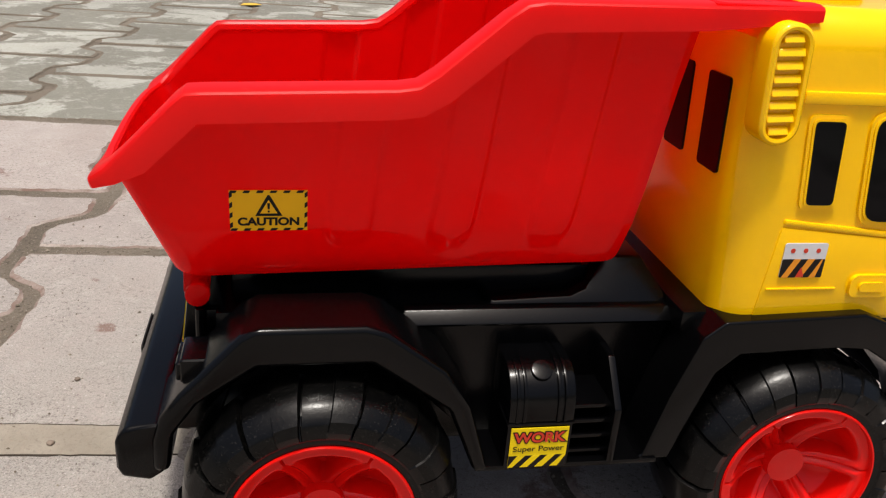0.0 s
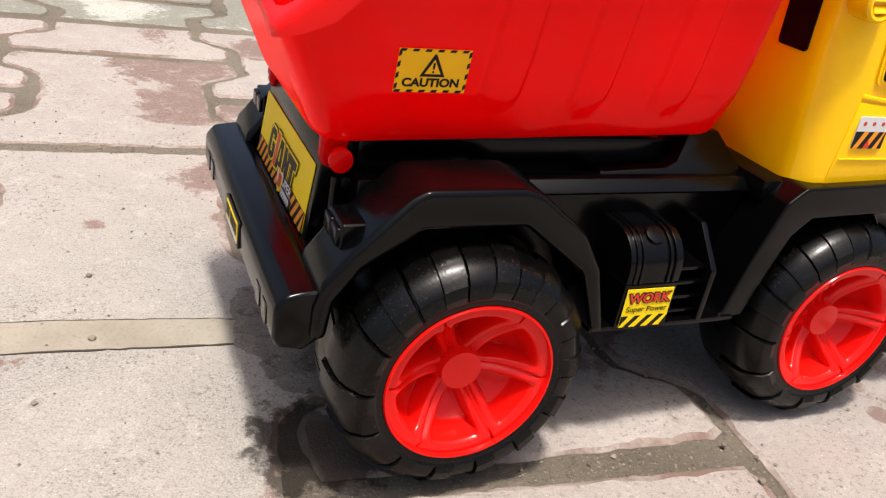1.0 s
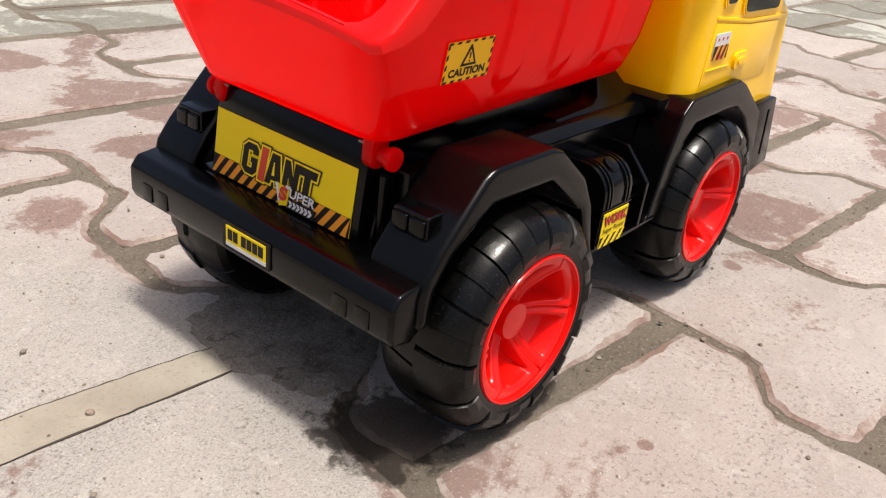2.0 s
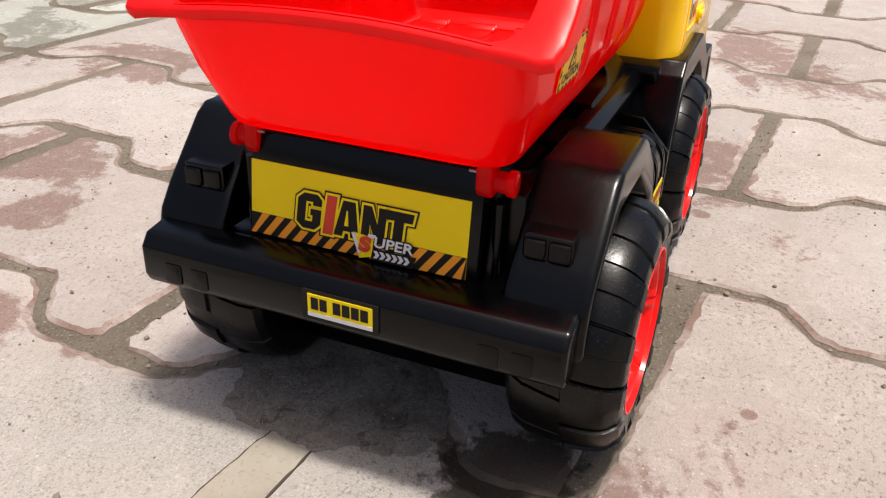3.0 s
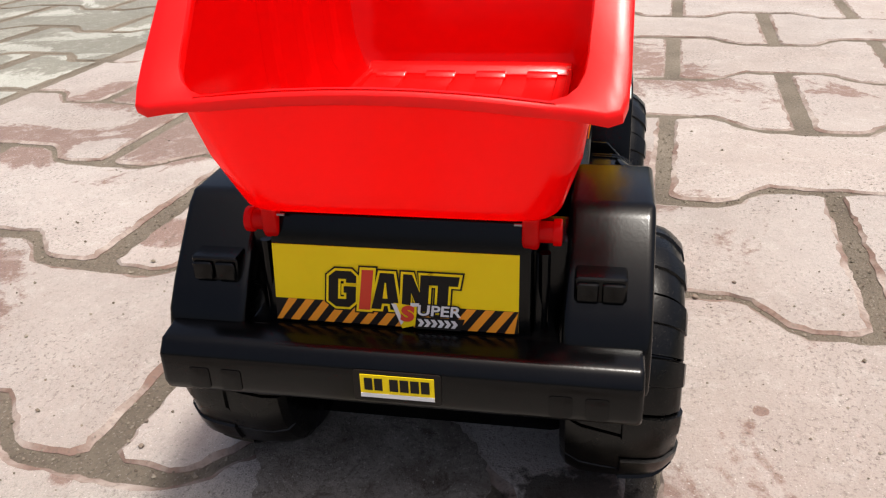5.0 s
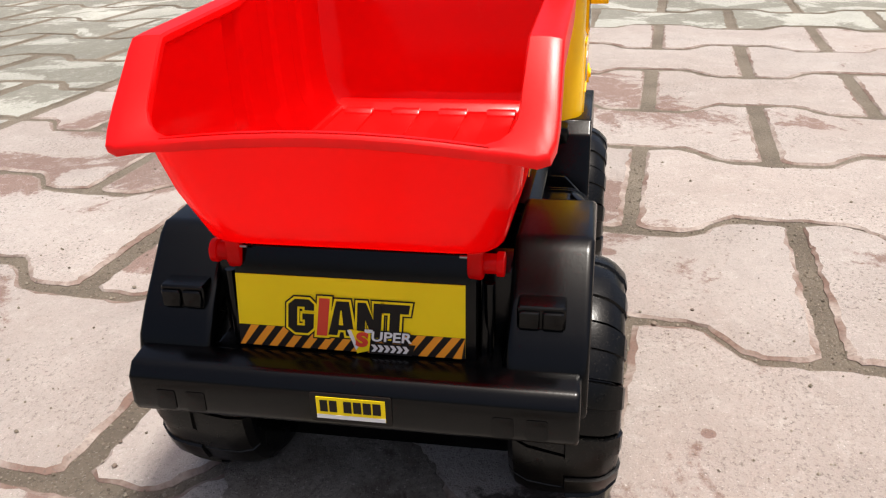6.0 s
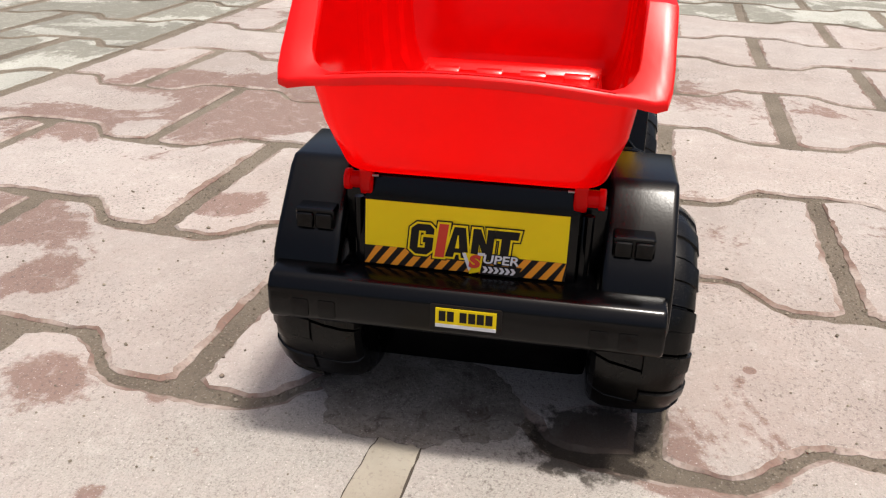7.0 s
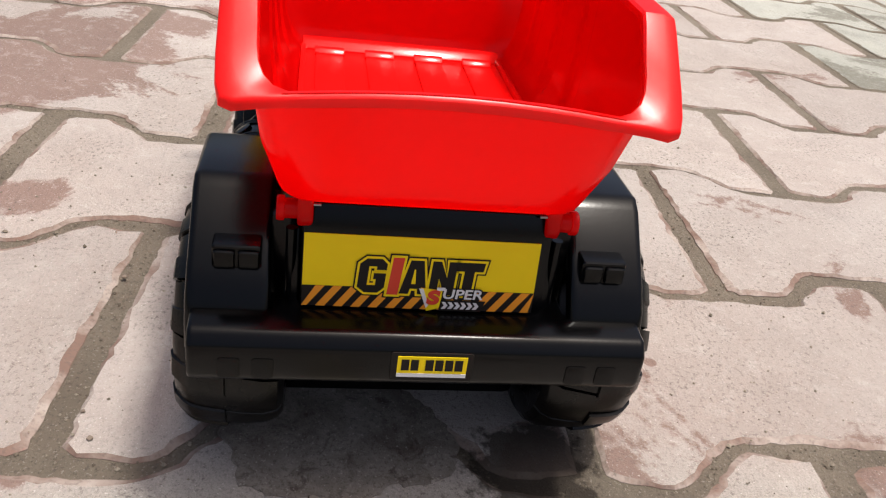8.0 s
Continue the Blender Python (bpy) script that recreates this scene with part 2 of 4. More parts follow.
def slab(pts, t0, t1, m, bm=None):
    """A thin plate, outlined in the plane of m."""
    own = prism(pts, t0, t1, "z")
    return merge(bm, own, m)


def rect(x0, x1, y0, y1):
    return [(x0, y0), (x1, y0), (x1, y1), (x0, y1)]


def rounded(x0, x1, y0, y1, r, n=5):
    out = []
    for cx, cy, a0 in ((x1 - r, y1 - r, 0), (x0 + r, y1 - r, 90), (x0 + r, y0 + r, 180), (x1 - r, y0 + r, 270)):
        for i in range(n + 1):
            a = radians(a0 + 90 * i / n)
            out.append((cx + r * math.cos(a), cy + r * math.sin(a)))
    return out


# ---- the toy truck ----
truck = tagged(new("toy_dump_truck"), "red, yellow and black plastic toy dump truck standing on the pavers", "toy truck")
truck.empty_display_size = 0.05
AX_R, AX_F, WHEEL_R = 0.0623, 0.2305, 0.0460
# the tail and the dump bed nose up slightly on the frame
BODY = Matrix(((0.975, 0, 0, 0), (0, 0.98, 0, -0.0015), (0.012, 0, 1, -0.0072), (0, 0, 0, 1)))
FRAME = Matrix.Translation((0, -0.0015, 0))
PLACE = FRAME

# chassis: a body between the wheels, a stepped skirt on each side and a deck under the cab
chassis = part("chassis", box(0.029, 0.252, -0.040, 0.040, 0.042, 0.097, 0.003), M_BLK, truck, "glossy black plastic chassis")
part("skirt", prism([(0.0860, 0.0800), (0.0860, 0.0985), (0.1850, 0.0985), (0.1840, 0.0960), (0.1730, 0.0525), (0.1140, 0.0525)], -0.0505, 0.0505, "y", 0.0010, 2), M_BLK, truck, "black side skirt")
for s in (-1, 1):
    part("skirt_ledge", prism([(s * 0.0440, 0.0965), (s * 0.0528, 0.0965), (s * 0.0534, 0.0975), (s * 0.0494, 0.1014), (s * 0.0440, 0.1018)], 0.0895, 0.1855, "x", 0.0006), M_BLK, truck, "black chamfered ledge above the skirt")
part("rear_bulkhead", box(0.029, 0.048, -0.0495, 0.0495, 0.060, 0.1015, 0.001), M_BLK, truck)
part("bed_support", box(0.033, 0.160, -0.034, 0.034, 0.096, 0.1105, 0.002), M_BLK, truck)
part("cab_deck", box(0.1830, 0.300, -0.0600, 0.0600, 0.0955, 0.1045, 0.003), M_BLK, truck)

# deck pads beside the dump bed: a thin plate that rises to a hump before the cab
for s in (-1, 1):
    bm = prism([(0.1190, 0.1008), (0.1198, 0.1028), (0.1480, 0.1038), (0.1540, 0.1058), (0.1582, 0.1105), (0.1612, 0.1150), (0.1755, 0.1150), (0.1828, 0.1040), (0.1832, 0.1008)], s * 0.022, s * 0.0470, "y", 0.0)
    for v in bm.verts:
        if abs(v.co.y) > 0.04:
            v.co.y -= s * max(0.0, v.co.z - 0.1012) * 0.75
    part("deck_pad", bevelled(bm, 0.0009, 2), M_BLK, truck, "raised black deck pad in front of the cab")
PLACE = BODY

# rear bumper
prof = [(0.0015, 0.0645), (0.0, 0.0680), (0.0, 0.0778), (0.0035, 0.0822), (0.012, 0.0832), (0.0150, 0.0832), (0.0150, 0.066), (0.010, 0.0625)]
bm = prism(prof, -0.0745, 0.0745, "y", 0.0019, 3)
prism([(0.0140, 0.0640), (0.0140, 0.0828), (0.0400, 0.0828), (0.0400, 0.0640)], -0.0490, 0.0490, "y", 0.0008, 2, bm)
bumper = part("rear_bumper", bm, M_BLK, truck, "black bumper with chamfered top edge")
for y in (-0.0615, -0.0510, 0.0510, 0.0615):
    part("reflector", prism(rounded(y - 0.0034, y + 0.0034, 0.0668, 0.0740, 0.001), -0.0003, 0.001, "x", 0.0002), M_BLK, bumper)


# fenders
PLACE = FRAME


def fender(front):
    if front:
        o = [(0.1700, 0.0520), (0.1730, 0.0545), (0.1791, 0.0775), (0.1868, 0.0995), (0.1940, 0.1054), (0.2450, 0.1074), (0.2541, 0.1040), (0.2838, 0.0850), (0.2940, 0.0462)]
        i = [(0.2895, 0.0462), (0.2790, 0.0690), (0.2637, 0.0850), (0.2494, 0.0935), (0.2374, 0.0943), (0.2014, 0.0930), (0.1940, 0.0859), (0.1880, 0.0679), (0.1830, 0.0520)]
        y0, y1 = -0.0705, -0.0440
    else:
        o = [(0.0108, 0.0600), (0.0112, 0.0710), (0.0136, 0.0790), (0.0195, 0.0868), (0.0375, 0.1058), (0.0425, 0.1086), (0.0750, 0.1088), (0.0815, 0.1066), (0.1003, 0.0925), (0.1092, 0.0790), (0.1170, 0.0535)]
        i = [(0.1118, 0.0535), (0.1020, 0.0780), (0.0770, 0.0960), (0.0427, 0.0958), (0.0250, 0.0835), (0.0175, 0.0730), (0.0160, 0.0600)]
        y0, y1 = -0.0750, -0.0490
    return bevelled(prism(o + i, y0, y1, "y", 0.0), 0.0038, 4)


for s in (-1, 1):
    for front in (False, True):
        bm = fender(front)
        if s > 0:
            for v in bm.verts:
                v.co.y = -v.co.y
        part("front_fender" if front else "rear_fender", bm, M_BLK, truck, "black angular wheel arch")

# corners of the front bumper, ahead of the front wheels
for s in (-1, 1):
    bm = prism([(0.2800, 0.0885), (0.3075, 0.0890), (0.3190, 0.0490), (0.2925, 0.0462), (0.2850, 0.0720)], s * 0.050, s * 0.0698, "y", 0.0015)
    part("front_bumper_end", bm, M_BLK, truck)
    part("flap_groove", prism([(0.2985, 0.0830), (0.3012, 0.0830), (0.3060, 0.0560), (0.3033, 0.0560)], s * 0.069, s * 0.0703, "y", 0.0003), M_BLK, truck)
part("front_bumper", prism([(0.298, 0.050), (0.316, 0.052), (0.312, 0.0885), (0.298, 0.0885)], -0.055, 0.055, "y", 0.003), M_BLK, truck)
PLACE = BODY

# tail lamps on the slope of the rear fenders
for s in (-1, 1):
    m = Matrix.Translation((0.0250, s * 0.0608, 0.0992))
    bm = box(-0.0050, 0.0090, -0.0078, 0.0078, -0.0062, 0.0026, 0.0013, 3, m=m)
    lamp = part("tail_lamp", bm, M_BLK, truck, "pair of small black tail lamp blocks")
    for d in (-0.0038, 0.0038):
        part("lens", box(-0.0064, 0.0030, d - 0.0034, d + 0.0034, -0.0050, 0.0012, 0.0011, 3, m=m), M_BLK, lamp)

# tail panel between the rear fenders, leaning forward
LEAN = radians(7)
TAIL = Matrix(((0, math.sin(LEAN), -math.cos(LEAN), 0.0163), (-1, 0, 0, 0.0015), (0, math.cos(LEAN), math.sin(LEAN), 0.0815), (0, 0, 0, 1)))
bm = prism([(0.0163, 0.080), (0.0199, 0.1092), (0.0225, 0.1170), (0.0300, 0.1170), (0.036, 0.080)], -0.0405, 0.0405, "y", 0.0010)
tail_panel = part("tail_panel", bm, M_BLK, truck, "black tail panel with printed sticker")
for s in (-1, 1):
    part("bracket", prism([(0.020, 0.081), (0.026, 0.106), (0.036, 0.106), (0.038, 0.081)], s * 0.0412, s * 0.0436, "y", 0.0006), M_BLK, tail_panel)
    part("guide_post", cyl((0.0240, s * 0.0440, 0.080), (0.0245, s * 0.0440, 0.107), 0.0018), M_BLK, tail_panel)

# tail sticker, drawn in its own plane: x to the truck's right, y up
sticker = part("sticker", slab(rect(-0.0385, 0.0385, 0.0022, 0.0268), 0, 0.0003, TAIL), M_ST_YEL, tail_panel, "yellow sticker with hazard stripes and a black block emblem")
part("stripe_band", slab(rect(-0.0385, 0.0385, 0.0022, 0.0092), 0.0003, 0.0005, TAIL), M_ST_BLK, sticker)
for k in range(14):
    x = -0.0385 + 0.0057 * k
    q = [(max(x - 0.0012, -0.0385), 0.0022), (min(x + 0.0017, 0.0385), 0.0022), (min(x + 0.0072, 0.0385), 0.0092), (min(x + 0.0043, 0.0385), 0.0092)]
    part("stripe", slab(q, 0.0005, 0.00065, TAIL), M_ST_ORG, sticker)
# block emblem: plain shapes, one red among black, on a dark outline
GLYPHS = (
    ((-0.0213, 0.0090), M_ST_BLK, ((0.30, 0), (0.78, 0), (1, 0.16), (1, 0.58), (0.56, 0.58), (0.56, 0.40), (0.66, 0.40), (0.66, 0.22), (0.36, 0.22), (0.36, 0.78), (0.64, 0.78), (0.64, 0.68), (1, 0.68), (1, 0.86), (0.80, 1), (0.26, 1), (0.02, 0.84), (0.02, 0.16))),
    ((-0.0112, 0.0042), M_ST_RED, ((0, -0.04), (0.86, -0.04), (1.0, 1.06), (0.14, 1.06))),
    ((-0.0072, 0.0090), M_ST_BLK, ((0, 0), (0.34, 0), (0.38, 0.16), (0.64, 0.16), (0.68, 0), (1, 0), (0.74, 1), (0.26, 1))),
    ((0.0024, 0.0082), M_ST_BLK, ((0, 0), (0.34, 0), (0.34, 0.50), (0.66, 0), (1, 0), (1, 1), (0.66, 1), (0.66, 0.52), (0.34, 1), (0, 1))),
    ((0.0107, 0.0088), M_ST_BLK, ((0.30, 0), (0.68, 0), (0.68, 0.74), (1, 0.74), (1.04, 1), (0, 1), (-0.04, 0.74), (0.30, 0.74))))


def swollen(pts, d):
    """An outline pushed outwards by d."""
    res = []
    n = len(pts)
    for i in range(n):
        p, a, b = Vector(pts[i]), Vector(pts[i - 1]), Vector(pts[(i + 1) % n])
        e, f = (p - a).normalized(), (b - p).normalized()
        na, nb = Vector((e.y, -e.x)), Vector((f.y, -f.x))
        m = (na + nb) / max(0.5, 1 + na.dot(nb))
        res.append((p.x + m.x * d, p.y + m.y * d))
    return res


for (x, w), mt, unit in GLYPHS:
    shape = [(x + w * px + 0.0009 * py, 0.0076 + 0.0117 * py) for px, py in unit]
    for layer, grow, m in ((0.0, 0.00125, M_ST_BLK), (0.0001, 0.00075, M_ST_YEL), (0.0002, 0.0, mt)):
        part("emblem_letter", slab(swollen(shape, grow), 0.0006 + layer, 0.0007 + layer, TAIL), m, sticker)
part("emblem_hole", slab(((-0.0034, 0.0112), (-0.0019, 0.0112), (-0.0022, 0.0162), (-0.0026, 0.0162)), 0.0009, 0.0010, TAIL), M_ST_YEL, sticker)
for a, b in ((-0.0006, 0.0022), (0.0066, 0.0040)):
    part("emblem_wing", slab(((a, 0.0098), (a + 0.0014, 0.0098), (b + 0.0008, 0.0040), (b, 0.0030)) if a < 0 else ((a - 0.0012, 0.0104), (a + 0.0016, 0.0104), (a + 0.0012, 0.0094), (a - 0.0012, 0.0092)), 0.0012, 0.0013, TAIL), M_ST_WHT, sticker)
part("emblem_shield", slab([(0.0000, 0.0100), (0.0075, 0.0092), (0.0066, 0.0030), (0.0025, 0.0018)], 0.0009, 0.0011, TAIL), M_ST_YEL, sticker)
letters("S", 0.0046, M_ST_RED, sticker, TAIL @ Matrix.Translation((0.0044, 0.0066, 0.0014)), stretch=1.3, bold=0.0004, slant=0.15)
for layer, bold, m in ((0.0, 0.0005, M_ST_BLK), (0.0001, 0.0001, M_ST_WHT)):
    letters("UPER", 0.0034, m, sticker, TAIL @ Matrix.Translation((0.0142, 0.0080, 0.0011 + layer)), stretch=1.25, bold=bold, slant=0.12)
part("emblem_ground", slab([(0.0066, 0.0020), (0.0208, 0.0020), (0.0222, 0.0058), (0.0066, 0.0058)], 0.00075, 0.0009, TAIL), M_ST_BLK, sticker)
for k in range(6):
    x = 0.0074 + 0.0021 * k
    part("emblem_chevron", slab([(x, 0.0028), (x + 0.0012, 0.0028), (x + 0.0021, 0.0040), (x + 0.0012, 0.0052), (x, 0.0052), (x + 0.0009, 0.0040)], 0.0009, 0.0011, TAIL), M_ST_WHT, sticker)

# small plate on the bumper
BACK = Matrix(((0, 0, -1, 0.0), (-1, 0, 0, 0.0015), (0, 1, 0, 0), (0, 0, 0, 1)))
plate = part("plate", slab(rounded(-0.0094, 0.0174, 0.0676, 0.0780, 0.0008), 0.0, 0.0006, BACK), M_ST_BLK, bumper, "small yellow plate sticker with dark bars")
part("plate_face", slab(rect(-0.0073, 0.0154, 0.0690, 0.0768), 0.0006, 0.0008, BACK), M_ST_YEL, plate)
part("plate_foot", slab(rect(-0.0073, 0.0154, 0.0690, 0.0704), 0.0008, 0.0009, BACK), M_ST_WHT, plate)
for x, w in ((-0.0060, 0.0025), (-0.0029, 0.0025), (0.0018, 0.0026), (0.0050, 0.0026), (0.0082, 0.0026), (0.0114, 0.0026)):
    part("bar", slab(rect(x, x + w, 0.0716, 0.0757), 0.0008, 0.0010, BACK), M_ST_BLK, plate)


# wheels
PLACE = Matrix()


def tyre_mesh():
    """Outer face towards -y, axle on y, middle of the wheel at the origin."""
    prof = [(0.0294, -0.0002), (0.0302, -0.0006), (0.0318, -0.0007), (0.0326, -0.0012), (0.0350, -0.0010), (0.0368, -0.0006), (0.0376, -0.0003), (0.0390, 0.0010), (0.0408, 0.0026), (0.0422, 0.0050), (0.0431, 0.0085), (0.0436, 0.0125), (0.0439, 0.0165), (0.0440, 0.0170), (0.0441, 0.0225), (0.0437, 0.0295), (0.0418, 0.0342), (0.0390, 0.0362), (0.0330, 0.0366), (0.020, 0.0350)]
    lugs, per = 14, 44
    n = lugs * per
    bm = bmesh.new()
    rings = []
    for k in range(n):
        ring = []
        for i, (r, y) in enumerate(prof):
            # shoulder blocks lean one way, the blocks of the middle band are set off by half a pitch
            band = 0 if i < 4 else 1 if i < 13 else 2 if i < 17 else 3
            lean = min(17.0, max(-2.0, 5 * (i - 6) / 6 if i < 13 else 8 + 3.0 * (i - 13)))
            ph = ((k + (per / 2 if band == 2 else 0)) % per) / per
            d = dy = 0.0
            if band in (1, 2):
                if ph < 0.035 or ph > 0.995:
                    d = -0.0018 if band == 1 else -0.0012
                elif band == 1:
                    d = 0.0014 - 0.0006 * ph if ph < 0.50 else 0.0002
                if i in (4, 5):
                    dy, d = -0.7 * d, 0.0
                elif i in (6, 7):
                    dy, d = -0.6 * d, 0.6 * d
            a = 2 * math.pi * (k - lean) / n
            ring.append(bm.verts.new(((r + d) * math.cos(a), y + dy, (r + d) * math.sin(a))))
        rings.append(ring)
    for k in range(n):
        r, s = rings[k], rings[(k + 1) % n]
        for i in range(len(prof) - 1):
            bm.faces.new((r[i], r[i + 1], s[i + 1], s[i]))
    return bm


def rim_mesh():
    """A dished rim: six twin-ridged spokes that fall from the lip to a flat hub disc, with deep rounded pockets between them."""
    bm = bmesh.new()
    lip = 0.0299
    n, us = 336, [0.0, 0.14, 0.225, 0.235, 0.245, 0.25, 0.29, 0.33, 0.37, 0.41, 0.46, 0.51, 0.57, 0.63, 0.69, 0.74, 0.78, 0.81, 0.835, 0.855, 0.87, 0.885, 0.90, 0.945, 0.955, 0.975, 1.0, 1.0]
    ease = lambda t: (lambda c: c * c * (3 - 2 * c))(min(1.0, max(0.0, t)))
    grid = []
    for j, u in enumerate(us):
        ring, r = [], u * lip
        for k in range(n):
            a = 360.0 * k / n
            f = ((a + 30) % 60) - 30
            arc = abs(f) * math.pi / 180 * r
            if u <= 0.236:
                y = 0.0072 + (0.0003 if u > 0.2 else 0.0)
            else:
                q = min(1.0, (u - 0.24) / 0.58)
                y = 0.0100 * (1 - q ** 1.7) + 0.0012
                y += 0.0007 * math.exp(-(arc / 0.0006) ** 2) - 0.0007 * math.exp(-((arc - 0.0017) / 0.0007) ** 2)
                edge = 0.0027 + 0.030 * max(0.0, r - 0.010)
                inside = ease((arc - edge) / 0.0017) * ease((u - 0.26) / 0.08) * ease((0.825 - u) / 0.06)
                y += 0.0082 * inside
                if u > 0.82:
                    y = y * (1 - ease((u - 0.82) / 0.03)) + 0.0006 * ease((u - 0.82) / 0.03)
                    if arc < 0.0004 and u < 0.96:
                        y += 0.0013
            if u > 0.95:
                y = -0.0010 if u < 0.98 else 0.0004
            if j == len(us) - 1:
                y = 0.012
            ring.append(bm.verts.new((r * math.cos(radians(a)), y, r * math.sin(radians(a)))) if j else None)
        grid.append(ring)
    mid = bm.verts.new((0, 0.0072, 0))
    for k in range(n):
        bm.faces.new((mid, grid[1][k], grid[1][(k + 1) % n]))
    for j in range(1, len(us) - 1):
        for k in range(n):
            m = (k + 1) % n
            bm.faces.new((grid[j][k], grid[j + 1][k], grid[j + 1][m], grid[j][m]))
    return bm


def wheel(x, side, turn):
    y = (-0.0865 if x < 0.1 else -0.0785) if side < 0 else (0.0785 if x < 0.1 else 0.0740)
    return pose(x, y, WHEEL_R - 0.0007, 0, turn, 0 if side < 0 else 180)


tyre = part("tyre", tyre_mesh(), M_TYRE, None, angle=24)
rim = part("rim", rim_mesh(), M_RIM, None, "glossy red six-spoke dished rim", angle=50)
hub_back = part("axle_cap", cyl((0, 0.030, 0), (0, 0.0345, 0), 0.024), M_BLK, None)
for x, name in ((AX_R, "rear_wheel"), (AX_F, "front_wheel")):
    for side, turn in ((-1, 2 if x < 0.1 else -2), (1, 33 if x < 0.1 else 5)):
        t = tyre if tyre.parent is None else share("tyre", tyre.data, Matrix(), None)
        r = rim if rim.parent is None else share("rim", rim.data, Matrix(), None)
        h = hub_back if hub_back.parent is None else share("axle_cap", hub_back.data, Matrix(), None)
        hub = new(name)
        hub.empty_display_size = 0.02
        hub.parent = truck
        hub.matrix_basis = wheel(x, side, turn)
        t.parent = r.parent = h.parent = hub
        r["label"] = "glossy red six-spoke dished rim"
    part("axle", cyl((x, -0.062, WHEEL_R), (x, 0.058, WHEEL_R), 0.004), M_BLK, truck)

# added black blocks between the wheels: they hide lit ground, so the underside stays dark
part("underbody_block", box(0.055, 0.070, -0.050, 0.046, 0.010, 0.056, 0.004), M_BLK, truck)
part("underbody_block", box(0.223, 0.238, -0.043, 0.040, 0.010, 0.056, 0.004), M_BLK, truck)
PLACE = FRAME

# tank and ladder on each side skirt
for s in (-1, 1):
    prof = [(0.049, 0.0530), (0.0725, 0.0530), (0.0730, 0.0755)]
    for k in range(1, 8):
        a = radians(90 * k / 7)
        prof.append((0.0610 + 0.012 * math.cos(a), 0.0755 + 0.0130 * math.sin(a)))
    prof.append((0.049, 0.0885))
    prof = [(s * y, z) for y, z in prof]
    bm = prism(prof, 0.1224, 0.1448, "x", 0.0008)
    tank = part("side_tank", bm, M_BLK, truck, "black side tank with ribs, cap and work sticker")
    for x in (0.1252, 0.1276, 0.1392, 0.1416):
        rp = [(y * 1.008, z + (0.0006 if z > 0.076 else 0)) for y, z in prof if z > 0.07]
        rp = [(prof[0][0], 0.0715)] + [(s * 0.0737, 0.0715)] + rp
        part("rib", prism(rp, x - 0.0006, x + 0.0006, "x", 0.0003), M_BLK, tank)
    part("seam", box(0.1220, 0.1452, min(s * 0.060, s * 0.0735), max(s * 0.060, s * 0.0735), 0.0704, 0.0711, 0.0002), M_BLK, tank)
    part("cap", cyl((0.1336, s * 0.0640, 0.0830), (0.1336, s * 0.0672, 0.0879), 0.0036, bev=0.0005), M_BLK, tank)
    part("running_board", box(0.1130, 0.1780, min(s * 0.049, s * 0.0715), max(s * 0.049, s * 0.0715), 0.0512, 0.0532, 0.0008), M_BLK, truck, "thin black running board under the side tank")
    rail = part("ladder", prism([(s * 0.050, 0.0530), (s * 0.0722, 0.0530), (s * 0.0725, 0.0742), (s * 0.0600, 0.0880), (s * 0.050, 0.0885)], 0.1590, 0.1615, "x", 0.0006), M_BLK, truck, "black step ladder")
    for z in (0.0560, 0.0620, 0.0680, 0.0740):
        part("rung", box(0.1445, 0.1592, min(s * 0.050, s * 0.0690), max(s * 0.050, s * 0.0690), z - 0.0007, z + 0.0007, 0.0003), M_BLK, rail)
    W = Matrix(((-s, 0, 0, 0), (0, 0, s, s * 0.0732), (0, 1, 0, 0), (0, 0, 0, 1)))
    x0, x1 = (0.1236, 0.1434)
    k = -s
    st = part("work_sticker", slab(rect(*sorted((k * x0, k * x1)), 0.0540, 0.0694), 0.0, 0.0003, W), M_ST_YEL, tank, "yellow sticker with red bars and hazard stripes")
    part("band", slab(rect(*sorted((k * x0, k * x1)), 0.0540, 0.0585), 0.0003, 0.0004, W), M_ST_BLK, st)
    lo, hi = sorted((k * x0, k * x1))
    for q in range(5):
        a = lo + 0.0052 * q - 0.001
        pts = [(max(a, lo), 0.0540), (min(a + 0.0026, hi), 0.0540), (min(a + 0.0066, hi), 0.0585), (min(a + 0.0040, hi), 0.0585)]
        if pts[1][0] > pts[0][0] and pts[2][0] > pts[3][0]:
            part("stripe", slab(pts, 0.0004, 0.0005, W), M_ST_YEL, st)
    mid = (lo + hi) / 2
    for layer, bold, mt in ((0.0, 0.00055, M_ST_BLK), (0.0001, 0.00018, M_ST_RED)):
        letters("WORK", 0.0038, mt, st, W @ Matrix.Translation((mid, 0.0656, 0.0005 + layer)), stretch=1.05, bold=bold)
    letters("Super Power", 0.0022, M_ST_BLK, st, W @ Matrix.Translation((mid, 0.0612, 0.0005)), stretch=1.1, bold=0.00004)
PLACE = BODY

# ---- dump bed ----
FLOOR_Z, TOP_Z = 0.1207, 0.2098


def wall_y(z):
    pts = ((0.1215, 0.0475), (0.1384, 0.0532), (0.151, 0.0549), (0.185, 0.0567), (0.2098, 0.058), (0.3, 0.06))
    for (za, ya), (zb, yb) in zip(pts, pts[1:]):
        if z <= zb:
            return ya + (yb - ya) * (z - za) / (zb - za)
    return 0.06


